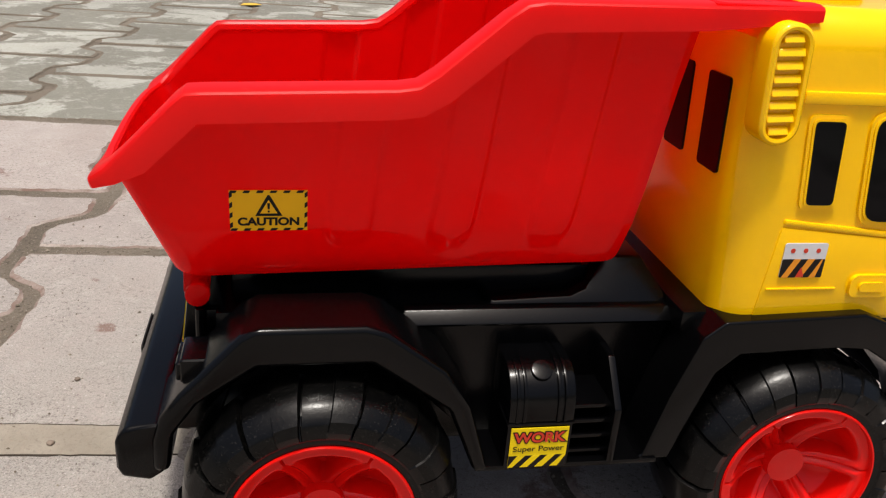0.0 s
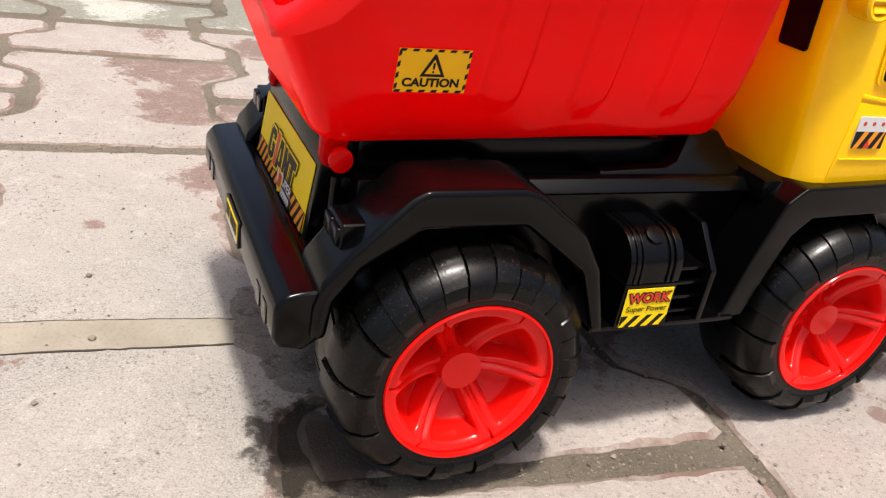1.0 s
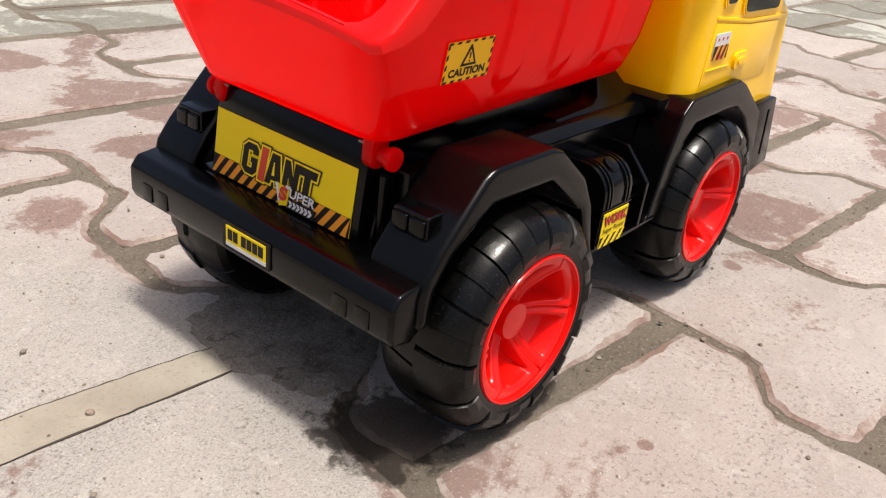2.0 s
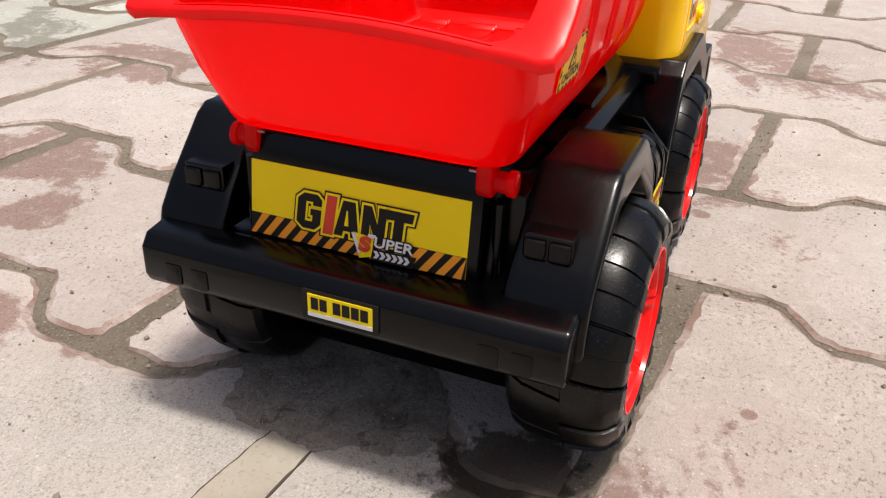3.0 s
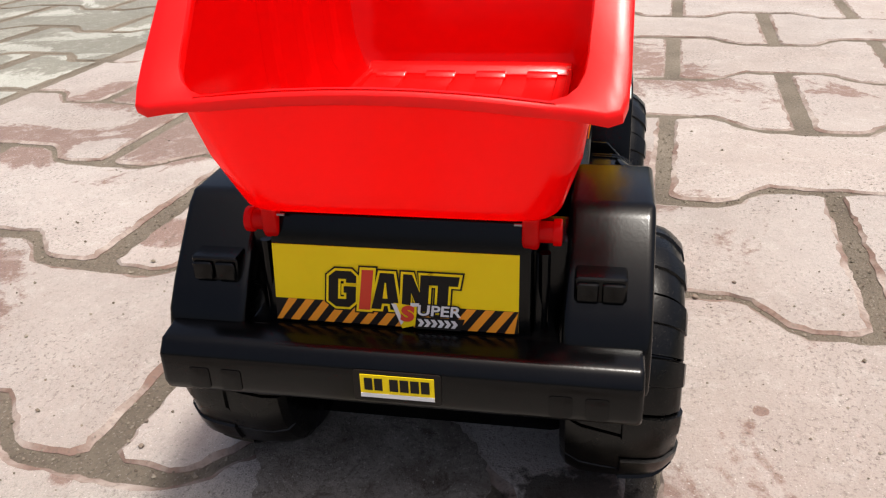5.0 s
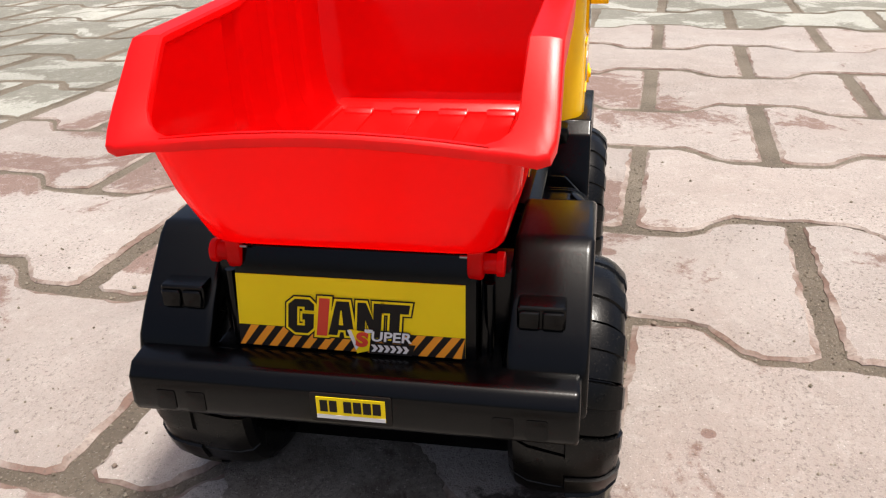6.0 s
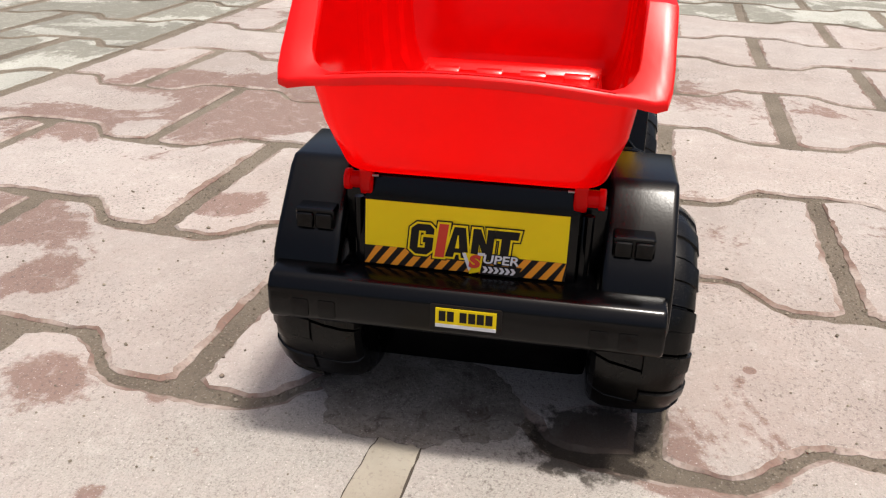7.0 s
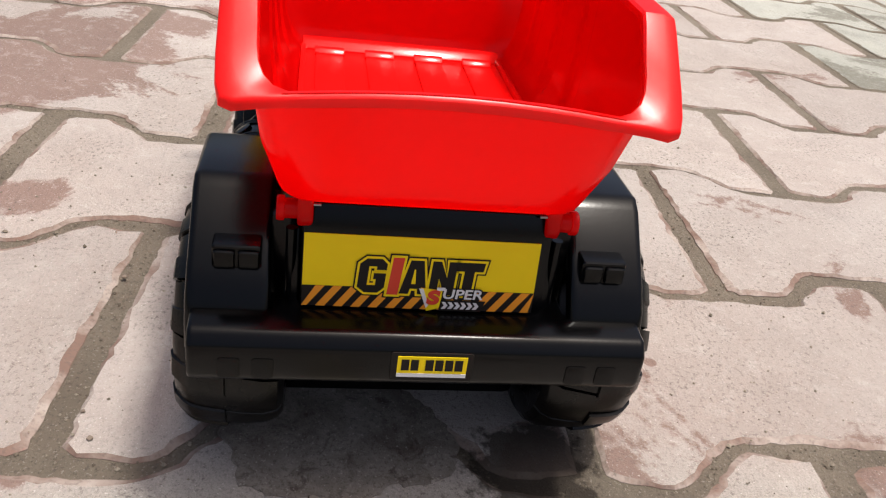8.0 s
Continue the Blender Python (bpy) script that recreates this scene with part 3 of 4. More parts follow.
# the mouth of the bed, from the middle of the tailgate round to the front: top edge, foot of the wall
MOUTH = [
    ((0.0004, 0.0, 0.1617), (0.0180, 0.0)), ((0.0004, 0.020, 0.1613), (0.0180, 0.0160)), ((0.0004, 0.041, 0.1600), (0.0180, 0.0320)),
    ((0.0008, 0.0465, 0.1592), (0.0182, 0.0375)), ((0.0022, 0.0505, 0.1600), (0.0190, 0.0415)), ((0.0042, 0.0533, 0.1619), (0.0206, 0.0444)),
    ((0.0068, 0.0548, 0.1646), (0.0228, 0.0462)), ((0.0100, 0.0554, 0.1680), (0.0256, 0.0472)), ((0.0138, 0.0556, 0.1720), (0.0290, 0.0475)),
    ((0.0220, 0.0564, 0.1805), (0.0335, 0.0475)), ((0.0252, 0.0566, 0.1829), (0.0365, 0.0475)), ((0.0845, 0.0567, 0.1848), (0.0830, 0.0475)),
    ((0.0905, 0.0568, 0.1857), (0.0885, 0.0475)), ((0.0955, 0.0570, 0.1890), (0.0925, 0.0475)), ((0.1150, 0.0578, 0.2056), (0.1070, 0.0475)),
    ((0.1200, 0.0580, 0.2090), (0.1110, 0.0475)), ((0.1732, 0.0582, TOP_Z), (0.1612, 0.0475)), ((0.1762, 0.0576, TOP_Z), (0.1642, 0.0466)),
    ((0.1780, 0.0555, TOP_Z), (0.1662, 0.0446)), ((0.1786, 0.0520, TOP_Z), (0.1670, 0.0410)), ((0.1786, 0.0, TOP_Z), (0.1670, 0.0))]
PANELS = ((0.0650, 0.0810), (0.0980, 0.1140), (0.1310, 0.1470))


def panel_depth(x, z):
    """Shallow upright panels with rounded feet, pressed outwards into the side walls."""
    d = 0.0
    for a, b in PANELS:
        a, b = a + (z - 0.150) * 0.10, b + (z - 0.150) * 0.10
        c, h = (a + b) / 2, (b - a) / 2
        foot = 0.1315 + h
        far = abs(x - c) - h if z > foot else math.hypot(x - c, z - foot) - h
        d = max(d, min(1.0, max(0.0, -far / 0.0022)))
    return 0.0015 * d * d * (3 - 2 * d)


def tub():
    top, foot = [], []
    for (ta, fa), (tb, fb) in zip(MOUTH, MOUTH[1:]):
        ta, tb, fa, fb = Vector(ta), Vector(tb), Vector(fa), Vector(fb)
        n = max(1, round((tb - ta).length / (0.0008 if 0.02 < ta.x < 0.145 else 0.006)))
        for k in range(n):
            top.append(ta.lerp(tb, k / n))
            foot.append(fa.lerp(fb, k / n))
    top.append(Vector(MOUTH[-1][0]))
    foot.append(Vector(MOUTH[-1][1]))
    half = len(top)
    flip = lambda v: Vector((v[0], -v[1], *v[2:]))
    top = top + [flip(v) for v in reversed(top[1:-1])]
    foot = foot + [flip(v) for v in reversed(foot[1:-1])]
    n = len(top)
    out = []
    for i in range(n):
        d = top[(i + 1) % n] - top[i - 1]
        out.append(Vector((d.y, -d.x, 0)).normalized())
    if out[0].x > 0:
        out = [-o for o in out]

    def ring(w, off, inset, z_floor, relief=0.0):
        pts = []
        for t, f, o in zip(top, foot, out):
            low = z_floor + 0.020 * (f.x - 0.10)
            z = low + (t.z - 0.0008 - low) * w
            g = (wall_y(z) - wall_y(FLOOR_Z)) / (wall_y(t.z) - wall_y(FLOOR_Z))
            g = w if abs(o.y) < 0.6 else g
            p = Vector((f.x + (t.x - f.x) * w, f.y + (t.y - f.y) * g, z)) + o * (off - inset)
            if relief and abs(o.y) > 0.9:
                p += o * panel_depth(p.x, p.z) * relief
            pts.append(p)
        return pts

    heights = [1.0 - 0.035 * k for k in range(27)]
    outer = [ring(w, 0.0012, 0, FLOOR_Z, 0.9) for w in heights] + [ring(w, 0.0012, q, FLOOR_Z) for w, q in ((0.045, 0.0001), (0.03, 0.0004), (0.015, 0.0010), (0.004, 0.0022), (0.0, 0.0040))]
    inner = [ring(w, -0.0008, 0, FLOOR_Z + 0.002, 1.2) for w in heights] + [ring(w, -0.0008, q, FLOOR_Z + 0.002) for w, q in ((0.045, 0.0003), (0.02, 0.0012), (0.0, 0.0030))]
    return loft(list(reversed(outer)) + inner)


bed = part("dump_bed", tub(), M_RED, truck, "glossy red plastic tipping bed, open at the top", angle=50)


def bed_rim():
    """One moulded rim: a thin bead along the tailgate that widens at the corners into broad turned-down flanges."""
    half = []
    for y in (0.0, 0.012, 0.024, 0.034, 0.041):
        bow = 0.0028 * (1 - (y / 0.046) ** 2)
        half.append(((0.0004, y, 0.1592 + bow), (-0.0016, y, 0.1588 + bow), (0, 0, -1), 0.0032))
    half += [
        ((0.0008, 0.0465, 0.1592), (-0.0020, 0.0485, 0.1587), (0, 0, -1), 0.0032),
        ((0.0022, 0.0505, 0.1600), (-0.0028, 0.0545, 0.1582), (0.1, 0, -1), 0.0032),
        ((0.0042, 0.0533, 0.1619), (-0.0034, 0.0605, 0.1573), (0.25, 0, -1), 0.0034),
        ((0.0068, 0.0548, 0.1646), (-0.0026, 0.0638, 0.1578), (0.45, 0.05, -0.9), 0.0034),
        ((0.0100, 0.0554, 0.1680), (0.0014, 0.0652, 0.1605), (0.65, 0, -0.75), 0.0056),
        ((0.0138, 0.0556, 0.1720), (0.0070, 0.0656, 0.1658), (0.72, 0, -0.69), 0.0088),
        ((0.0220, 0.0564, 0.1805), (0.0212, 0.0656, 0.1795), (0.70, 0, -0.71), 0.0092),
        ((0.0252, 0.0566, 0.1829), (0.0247, 0.0656, 0.1822), (0.35, 0, -0.93), 0.0092),
        ((0.0295, 0.0566, 0.1832), (0.0295, 0.0656, 0.1826), (0.05, 0, -1), 0.0090),
        ((0.0845, 0.0567, 0.1848), (0.0845, 0.0656, 0.1842), (-0.05, 0, -1), 0.0088),
        ((0.0905, 0.0568, 0.1857), (0.0905, 0.0656, 0.1851), (0.20, 0, -0.98), 0.0088),
        ((0.0955, 0.0570, 0.1890), (0.0955, 0.0657, 0.1884), (0.50, 0, -0.86), 0.0088),
        ((0.1150, 0.0578, 0.2056), (0.1150, 0.0658, 0.2050), (0.55, 0, -0.84), 0.0088),
        ((0.1200, 0.0580, 0.2090), (0.1200, 0.0658, 0.2084), (0.30, 0, -0.95), 0.0088),
        ((0.1260, 0.0581, 0.2100), (0.1260, 0.0659, 0.2094), (0.03, 0, -1), 0.0085),
        ((0.1760, 0.0584, 0.2106), (0.1760, 0.0661, 0.2100), (0, 0, -1), 0.0072),
        ((0.2115, 0.0588, 0.2112), (0.2115, 0.0662, 0.2106), (0, 0, -1), 0.0042),
    ]

    def section(a, b, d, drop, s):
        a, b, d = Vector(a), Vector(b), Vector(d).normalized()
        out = (b - a).normalized()
        th = 0.0018
        pts = [a - out * 0.0014 + d * 0.0030, a - out * 0.0013 + d * 0.0010, a - out * 0.0006 + d * 0.0001, a.lerp(b, 0.5) - d * 0.0002, b - out * 0.0014 + d * 0.0001, b - out * 0.0006 + d * 0.0004, b - out * 0.0001 + d * 0.0010, b + d * 0.0018, b + d * drop, b + d * drop - out * th * 0.6, b - out * th + d * min(drop * 0.8, th * 1.2), a + out * 0.0006 + d * 0.0042]
        return [(p.x, s * p.y, p.z) for p in pts]

    loops = [section(*h, -1) for h in reversed(half[1:])] + [section(*h, 1) for h in half]
    return loft(loops)


part("bed_rim", bed_rim(), M_FLANGE, bed, "lighter scuffed rim round the mouth of the bed", angle=27)


for s in (-1, 1):
    # hinge
    part("hinge_arm", prism([(0.0196, 0.1250), (0.0190, 0.1120), (0.0205, 0.1095), (0.0240, 0.1086), (0.0272, 0.1098), (0.0290, 0.1250)], s * 0.0375, s * 0.0425, "y", 0.0014, 3), M_RED, bed)
    pin = part("hinge_pin", cyl((0.0242, s * 0.039, 0.1138), (0.0242, s * 0.0480, 0.1138), 0.0032), M_RED, bed)
    part("pin_end", cyl((0.0207, s * 0.0352, 0.1172), (0.0207, s * 0.0378, 0.1172), 0.0005, 12), M_STEEL, pin, "small bright steel pin end")
    part("pin_head", cyl((0.0242, s * 0.0464, 0.1138), (0.0242, s * 0.0490, 0.1138), 0.0040, 18, bev=0.0006), M_RED, pin)

# rock guard over the cab
bm = prism([(0.1770, TOP_Z - 0.0016), (0.1770, TOP_Z + 0.0008), (0.2115, TOP_Z + 0.0008), (0.2115, TOP_Z - 0.004), (0.2100, TOP_Z - 0.004), (0.2095, TOP_Z - 0.0016)], -0.0650, 0.0650, "y", 0.0006)
part("rock_guard", bm, M_RED, bed)
# bed floor: a raised plate with long pads and a low curb at the front
part("floor_plate", prism(rounded(0.0225, 0.1640, -0.0445, 0.0445, 0.008), 0.1222, 0.1240, "z", 0.0008), M_FLOOR, bed)
for y in (-0.0327, -0.0109, 0.0109, 0.0327):
    part("floor_pad", box(0.027, 0.1520, y - 0.0060, y + 0.0060, 0.1232, 0.1253, 0.0004), M_FLOOR, bed)
    part("floor_cleat", prism([(0.1484, 0.1242), (0.1484, 0.1256), (0.1500, 0.1269), (0.1507, 0.1272), (0.1530, 0.1272), (0.1530, 0.1242)], y - 0.0064, y + 0.0064, "y", 0.0004), M_FLOOR, bed)
part("floor_curb", prism([(0.1572, 0.1232), (0.1572, 0.1246), (0.1606, 0.1273), (0.1620, 0.1279), (0.1650, 0.1279), (0.1650, 0.1232)], -0.0445, 0.0445, "y", 0.0005), M_FLOOR, bed)
for s in (-1, 1):
    part("floor_curb", box(0.0290, 0.1595, s * 0.0440 - 0.0012, s * 0.0440 + 0.0012, 0.1230, 0.1264, 0.0011), M_FLOOR, bed)


def caution(s):
    """The warning sticker on the side of the bed."""
    lean = math.atan2(0.0017, 0.0126)
    c, q = math.cos(lean), math.sin(lean)
    y0 = wall_y(0.1383) + 0.0017
    k = -s
    m = Matrix(((-s, 0, 0, 0.0474), (0, s * q, s * c, s * y0), (0, c, -q, 0.1383), (0, 0, 0, 1)))
    st = part("caution_sticker", slab(rect(-0.0117, 0.0117, 0, 0.0135), 0, 0.0003, m), M_ST_AMB, bed, "yellow caution sticker with black warning triangle")
    e = 0.0003
    for i in range(6):
        x = -0.0117 + 0.0040 * i
        for y0, y1 in ((0, 0.0008), (0.0127, 0.0135)):
            part("dash", slab([(x, y0), (x + 0.0019, y0), (min(x + 0.0024, 0.0117), y1), (x + 0.0005, y1)], e, e + 0.0001, m), M_ST_BLK, st)
    for i in range(4):
        y = 0.0008 + 0.0034 * i
        for x0, x1 in ((-0.0117, -0.0108), (0.0108, 0.0117)):
            part("dash", slab([(x0, y), (x1, y + 0.0006), (x1, y + 0.0022), (x0, y + 0.0016)], e, e + 0.0001, m), M_ST_BLK, st)
    part("triangle", slab([(-0.0041, 0.0050), (0.0041, 0.0050), (0.0003, 0.0120), (-0.0003, 0.0120)], e, e + 0.0001, m), M_ST_BLK, st)
    part("triangle_field", slab([(-0.0026, 0.0059), (0.0026, 0.0059), (0.0, 0.0104)], e + 0.0001, e + 0.0002, m), M_ST_AMB, st)
    part("mark", slab([(-0.0003, 0.0074), (0.0003, 0.0074), (0.0004, 0.0094), (-0.0004, 0.0094)], e + 0.0002, e + 0.0003, m), M_ST_BLK, st)
    part("mark", slab(rect(-0.0003, 0.0003, 0.0063, 0.0069), e + 0.0002, e + 0.0003, m), M_ST_BLK, st)
    letters("CAUTION", 0.0026, M_ST_BLK, st, m @ Matrix.Translation((0, 0.0030, e + 0.0001)), stretch=1.15, bold=0.00016)


caution(-1)

# ---- cab ----
PLACE = FRAME
CAB = [(0.1930, 0.1035), (0.1905, 0.1450), (0.1885, 0.1960), (0.1990, 0.2055), (0.2660, 0.2055), (0.2760, 0.1970), (0.2960, 0.1450), (0.3075, 0.1385), (0.3175, 0.0880), (0.2830, 0.0880), (0.2580, 0.1035)]
CAB_Y = 0.0655
bm = prism(CAB, -CAB_Y, CAB_Y, "y", 0.0)
es = [e for e in bm.edges if abs(e.verts[0].co.y) > 0.06 and e.verts[0].co.y * e.verts[1].co.y > 0 and max(v.co.z for v in e.verts) > 0.12]
bmesh.ops.bevel(bm, geom=es, offset=0.011, segments=6, profile=0.5, affect="EDGES", clamp_overlap=True)
cab = part("cab", bm, M_YEL, truck, "yellow plastic cab with dark windows", angle=40)


def soft_poly(pts, r, n=4):
    """An outline with its corners rounded off."""
    out = []
    for i, p in enumerate(pts):
        p, a, b = Vector(p), Vector(pts[i - 1]), Vector(pts[(i + 1) % len(pts)])
        e, f = (a - p).normalized() * r, (b - p).normalized() * r
        for k in range(n + 1):
            t = k / n
            out.append(tuple((p + e) * (1 - t) ** 2 + 2 * t * (1 - t) * p + (p + f) * t * t))
    return out


for s in (-1, 1):
    S = Matrix(((-s, 0, 0, 0), (0, 0, s, s * CAB_Y), (0, 1, 0, 0), (0, 0, 0, 1)))
    k = -s

    def R(x0, x1, z0, z1, r):
        a, b = sorted((k * x0, k * x1))
        return rounded(a, b, z0, z1, r)

    for quad, r in ((((0.2139, 0.1455), (0.2234, 0.1455), (0.2211, 0.1727), (0.2106, 0.1727)), 0.0018), (((0.2362, 0.1400), (0.2800, 0.1392), (0.2640, 0.1738), (0.2318, 0.1742)), 0.0050)):
        quad = [(k * x, z) for x, z in quad]
        if k < 0:
            quad.reverse()
        w = part("window", slab(soft_poly(swollen(quad, 0.0020), r + 0.0012), -0.001, 0.0009, S), M_YEL, cab)
        part("window_bead", slab(soft_poly(swollen(quad, 0.0008), r + 0.0006), 0.0009, 0.0013, S), M_YEL, w)
        part("pane", slab(soft_poly(quad, r), 0.0013, 0.0015, S), M_GLASS, w, "dark window pane")
    part("roof_ledge", prism([(0.2050, 0.1778), (0.2052, 0.1818), (0.272, 0.1818), (0.276, 0.1778)], s * 0.0635, s * 0.0668, "y", 0.0008), M_YEL, cab)
    part("waist_ledge", prism([(0.2085, 0.1385), (0.2088, 0.1402), (0.2470, 0.1362), (0.296, 0.1352), (0.298, 0.1325), (0.2470, 0.1340)], s * 0.0635, s * 0.0664, "y", 0.0006), M_YEL, cab)
    part("door_panel", prism([(0.2049, 0.1045), (0.2085, 0.1375), (0.2470, 0.1338), (0.287, 0.1322), (0.2850, 0.1045)], s * 0.0635, s * 0.0661, "y", 0.0006), M_YEL, cab)
    part("step_line", box(0.2075, 0.2330, min(s * 0.0657, s * 0.0667), max(s * 0.0657, s * 0.0667), 0.1152, 0.1160, 0.0003), M_YEL, cab)
    h = part("door_handle", slab(R(0.2377, 0.2530, 0.1126, 0.1208, 0.0028), 0.0, 0.0020, S), M_YEL, cab)
    part("handle_grip", slab(R(0.2407, 0.2502, 0.1150, 0.1184, 0.0014), 0.0020, 0.0028, S), M_YEL, h)
    # warning sticker by the door
    st = part("door_sticker", slab(R(0.2108, 0.2262, 0.1200, 0.1322, 0.0008), 0.0008, 0.0012, S), M_ST_WHT, cab, "silver and hazard striped door sticker")
    part("band", slab(R(0.2108, 0.2262, 0.1200, 0.1266, 0.0004), 0.0012, 0.0013, S), M_ST_BLK, st)
    lo = min(k * 0.2108, k * 0.2262)
    for q in range(3):
        a = lo + 0.0008 + 0.0050 * q
        part("stripe", slab([(a, 0.1200), (a + 0.0022, 0.1200), (min(a + 0.0058, lo + 0.0146), 0.1266), (a + 0.0034, 0.1266)], 0.0013, 0.0014, S), M_ST_ORG, st)
    part("warning_mark", slab([(lo + 0.0058, 0.1203), (lo + 0.0088, 0.1203), (lo + 0.0073, 0.1238)], 0.0014, 0.0015, S), M_ST_RED, st)
    for q in range(3):
        a = lo + 0.0030 + 0.0046 * q
        part("dot", slab(rounded(a - 0.0008, a + 0.0008, 0.1288, 0.1304, 0.0007, 3), 0.0012, 0.0013, S), M_ST_RED, st)
    # louvred vent on the rear corner
    V = S @ Matrix.Translation((k * 0.1958, 0.1838, 0.0)) @ Matrix.Rotation(radians(3 * k), 4, "Z")
    pill = lambda q, z: [(x, y, z) for x, y in rounded(-0.0068 + q, 0.0068 - q, -0.0182 + q, 0.0182 - q, 0.0066 - q, 6)]
    shell = loft([pill(0, -0.004), pill(0, 0.0040), pill(0.0003, 0.0047), pill(0.0011, 0.0052), pill(0.0020, 0.0050), pill(0.0023, 0.0043), pill(0.0025, 0.0030)])
    vent = part("vent", merge(None, shell, V), M_YEL, cab)
    for q in range(8):
        z = -0.0138 + 0.0039 * q
        hw = 0.0043 if 0 < q < 7 else 0.0032
        part("slat", merge(None, bevelled(prism([(0.0028, z - 0.0013), (0.0052, z - 0.0010), (0.0043, z + 0.0013), (0.0028, z + 0.0015)], -hw, hw, "x"), 0.0003, 1), V @ Matrix(((1, 0, 0, 0), (0, 0, 1, 0), (0, 1, 0, 0), (0, 0, 0, 1)))), M_YEL, vent)
    # door mirror ahead of the window
    part("mirror", prism(rounded(0.286, 0.295, 0.146, 0.182, 0.003, 3), s * 0.060, s * 0.076, "y", 0.002), M_YEL, cab)
for y0, y1 in ((-0.0515, -0.0370), (-0.0250, -0.0095), (0.0095, 0.0250), (0.0370, 0.0515)):
    B = Matrix(((0, -0.0392, -1, 0.1903), (-1, 0, 0, 0), (0, 1, -0.0392, 0.1505), (0, 0, 0, 1)))
    part("rear_window", slab(rounded(y0, y1, 0.0, 0.0315, 0.0015), -0.002, 0.0008, B), M_GLASS, cab)
part("beacon", prism(rounded(0.214, 0.248, -0.028, 0.028, 0.008), 0.2050, 0.2125, "z", 0.003), M_RED, cab, "red roof beacon")

# ---- the ground and its pavers ----
PLACE = Matrix()
bm = bmesh.new()
bmesh.ops.create_grid(bm, x_segments=1, y_segments=1, size=60)
for v in bm.verts:
    v.co.z = -0.0016
tagged(part("ground", bm, M_MORTAR), "sandy grey-brown mortar bed between concrete pavers", "ground", kind="structure")

PITCH, LONG, U0, V0 = 0.1502, 0.2058, 0.0312, 0.0259
GRID = Matrix.Rotation(radians(-4), 4, "Z")
pavement = tagged(new("pavement"), "I-shaped worn concrete pavers laid in staggered rows", "paving", kind="structure")
pavement.empty_display_size = 0.1
rnd = random.Random(4)


def paver_mesh(seed, mats, step=0.005, half=0):
    """One paver, wide at its ends and narrow in the middle; half keeps only its upper (1) or lower (-1) end."""
    r = random.Random(seed)
    j = lambda a: r.uniform(-a, a)
    w1, w2, ln = PITCH / 2 + 0.0102, PITCH / 2 - 0.0188, LONG / 2 - 0.0060
    side = [(w1 - 0.004, -ln), (w1, -ln + 0.006), (w1 + 0.001, -0.070), (w1 - 0.003, -0.061), (w2 + 0.005, -0.043), (w2, -0.034), (w2, -0.0058), (w2, 0.0058), (w2, 0.034), (w2 + 0.005, 0.043), (w1 - 0.003, 0.061), (w1 + 0.001, 0.070), (w1, ln - 0.006), (w1 - 0.004, ln)]
    if half:
        side = [p for p in side if p[1] * half > 0]
    key = side + [(-x, y) for x, y in reversed(side)]
    key = [(x + j(0.0016), y + j(0.0016)) for x, y in key]
    worn = []
    for (xa, ya), (xb, yb) in zip(key, key[1:] + key[:1]):
        n = max(1, round(math.hypot(xb - xa, yb - ya) / step))
        for i in range(n):
            worn.append((xa + (xb - xa) * i / n + j(0.0008), ya + (yb - ya) * i / n + j(0.0008)))
    key = worn
    bm = bmesh.new()
    n = len(key)

    def ring(inset, z):
        out = []
        for i, (x, y) in enumerate(key):
            a, b = Vector(key[i - 2]), Vector(key[(i + 2) % n])
            d = (b - a).normalized()
            k = inset * (1.0 + 0.45 * math.sin(i * 0.9 + seed) * math.sin(i * 0.37 + 2 * seed) + 0.40 * math.sin(i * 0.11 + 3 * seed))
            out.append(bm.verts.new((x - d.y * k, y + d.x * k, z)))
        return out

    r0, r1, r2 = ring(0, -0.02), ring(0.0002, -0.0013), ring(0.0029, 0.0)
    for a, b in ((r0, r1), (r1, r2)):
        for i in range(n):
            k = (i + 1) % n
            f = bm.faces.new((a[i], a[k], b[k], b[i]))
            f.material_index = 1
    bm.faces.new(r2).material_index = 0
    finish(bm, 20)
    me = bpy.data.meshes.new("paver")
    bm.to_mesh(me)
    bm.free()
    for m in mats:
        me.materials.append(m)
    return me


pink = [paver_mesh(s, (M_PINK, M_EDGE)) for s in range(5)]
grey = [paver_mesh(s + 20, (M_GREY, M_MORTAR)) for s in range(5)]
plain = {True: [paver_mesh(s, (M_PINK, M_EDGE), 0.05) for s in range(3)], False: [paver_mesh(s + 20, (M_GREY, M_MORTAR), 0.05) for s in range(3)]}
spots = []
for k in range(-37, 38):
    for q in range(-27, 29):
        v = V0 + q * LONG + (LONG / 2 if k % 2 else 0)
        u = U0 + (k + 0.5) * PITCH
        p = GRID @ Vector((u, v, 0))
        if (p - Vector((0.15, 0.0, 0))).length < 5.0:
            spots.append((u, v, p))
spots.sort(key=lambda s: (s[2] - Vector((0.25, 0.15, 0))).length)
halves = {True: paver_mesh(41, (M_PINK, M_EDGE), half=-1), False: paver_mesh(42, (M_GREY, M_MORTAR), half=1)}
rest = []
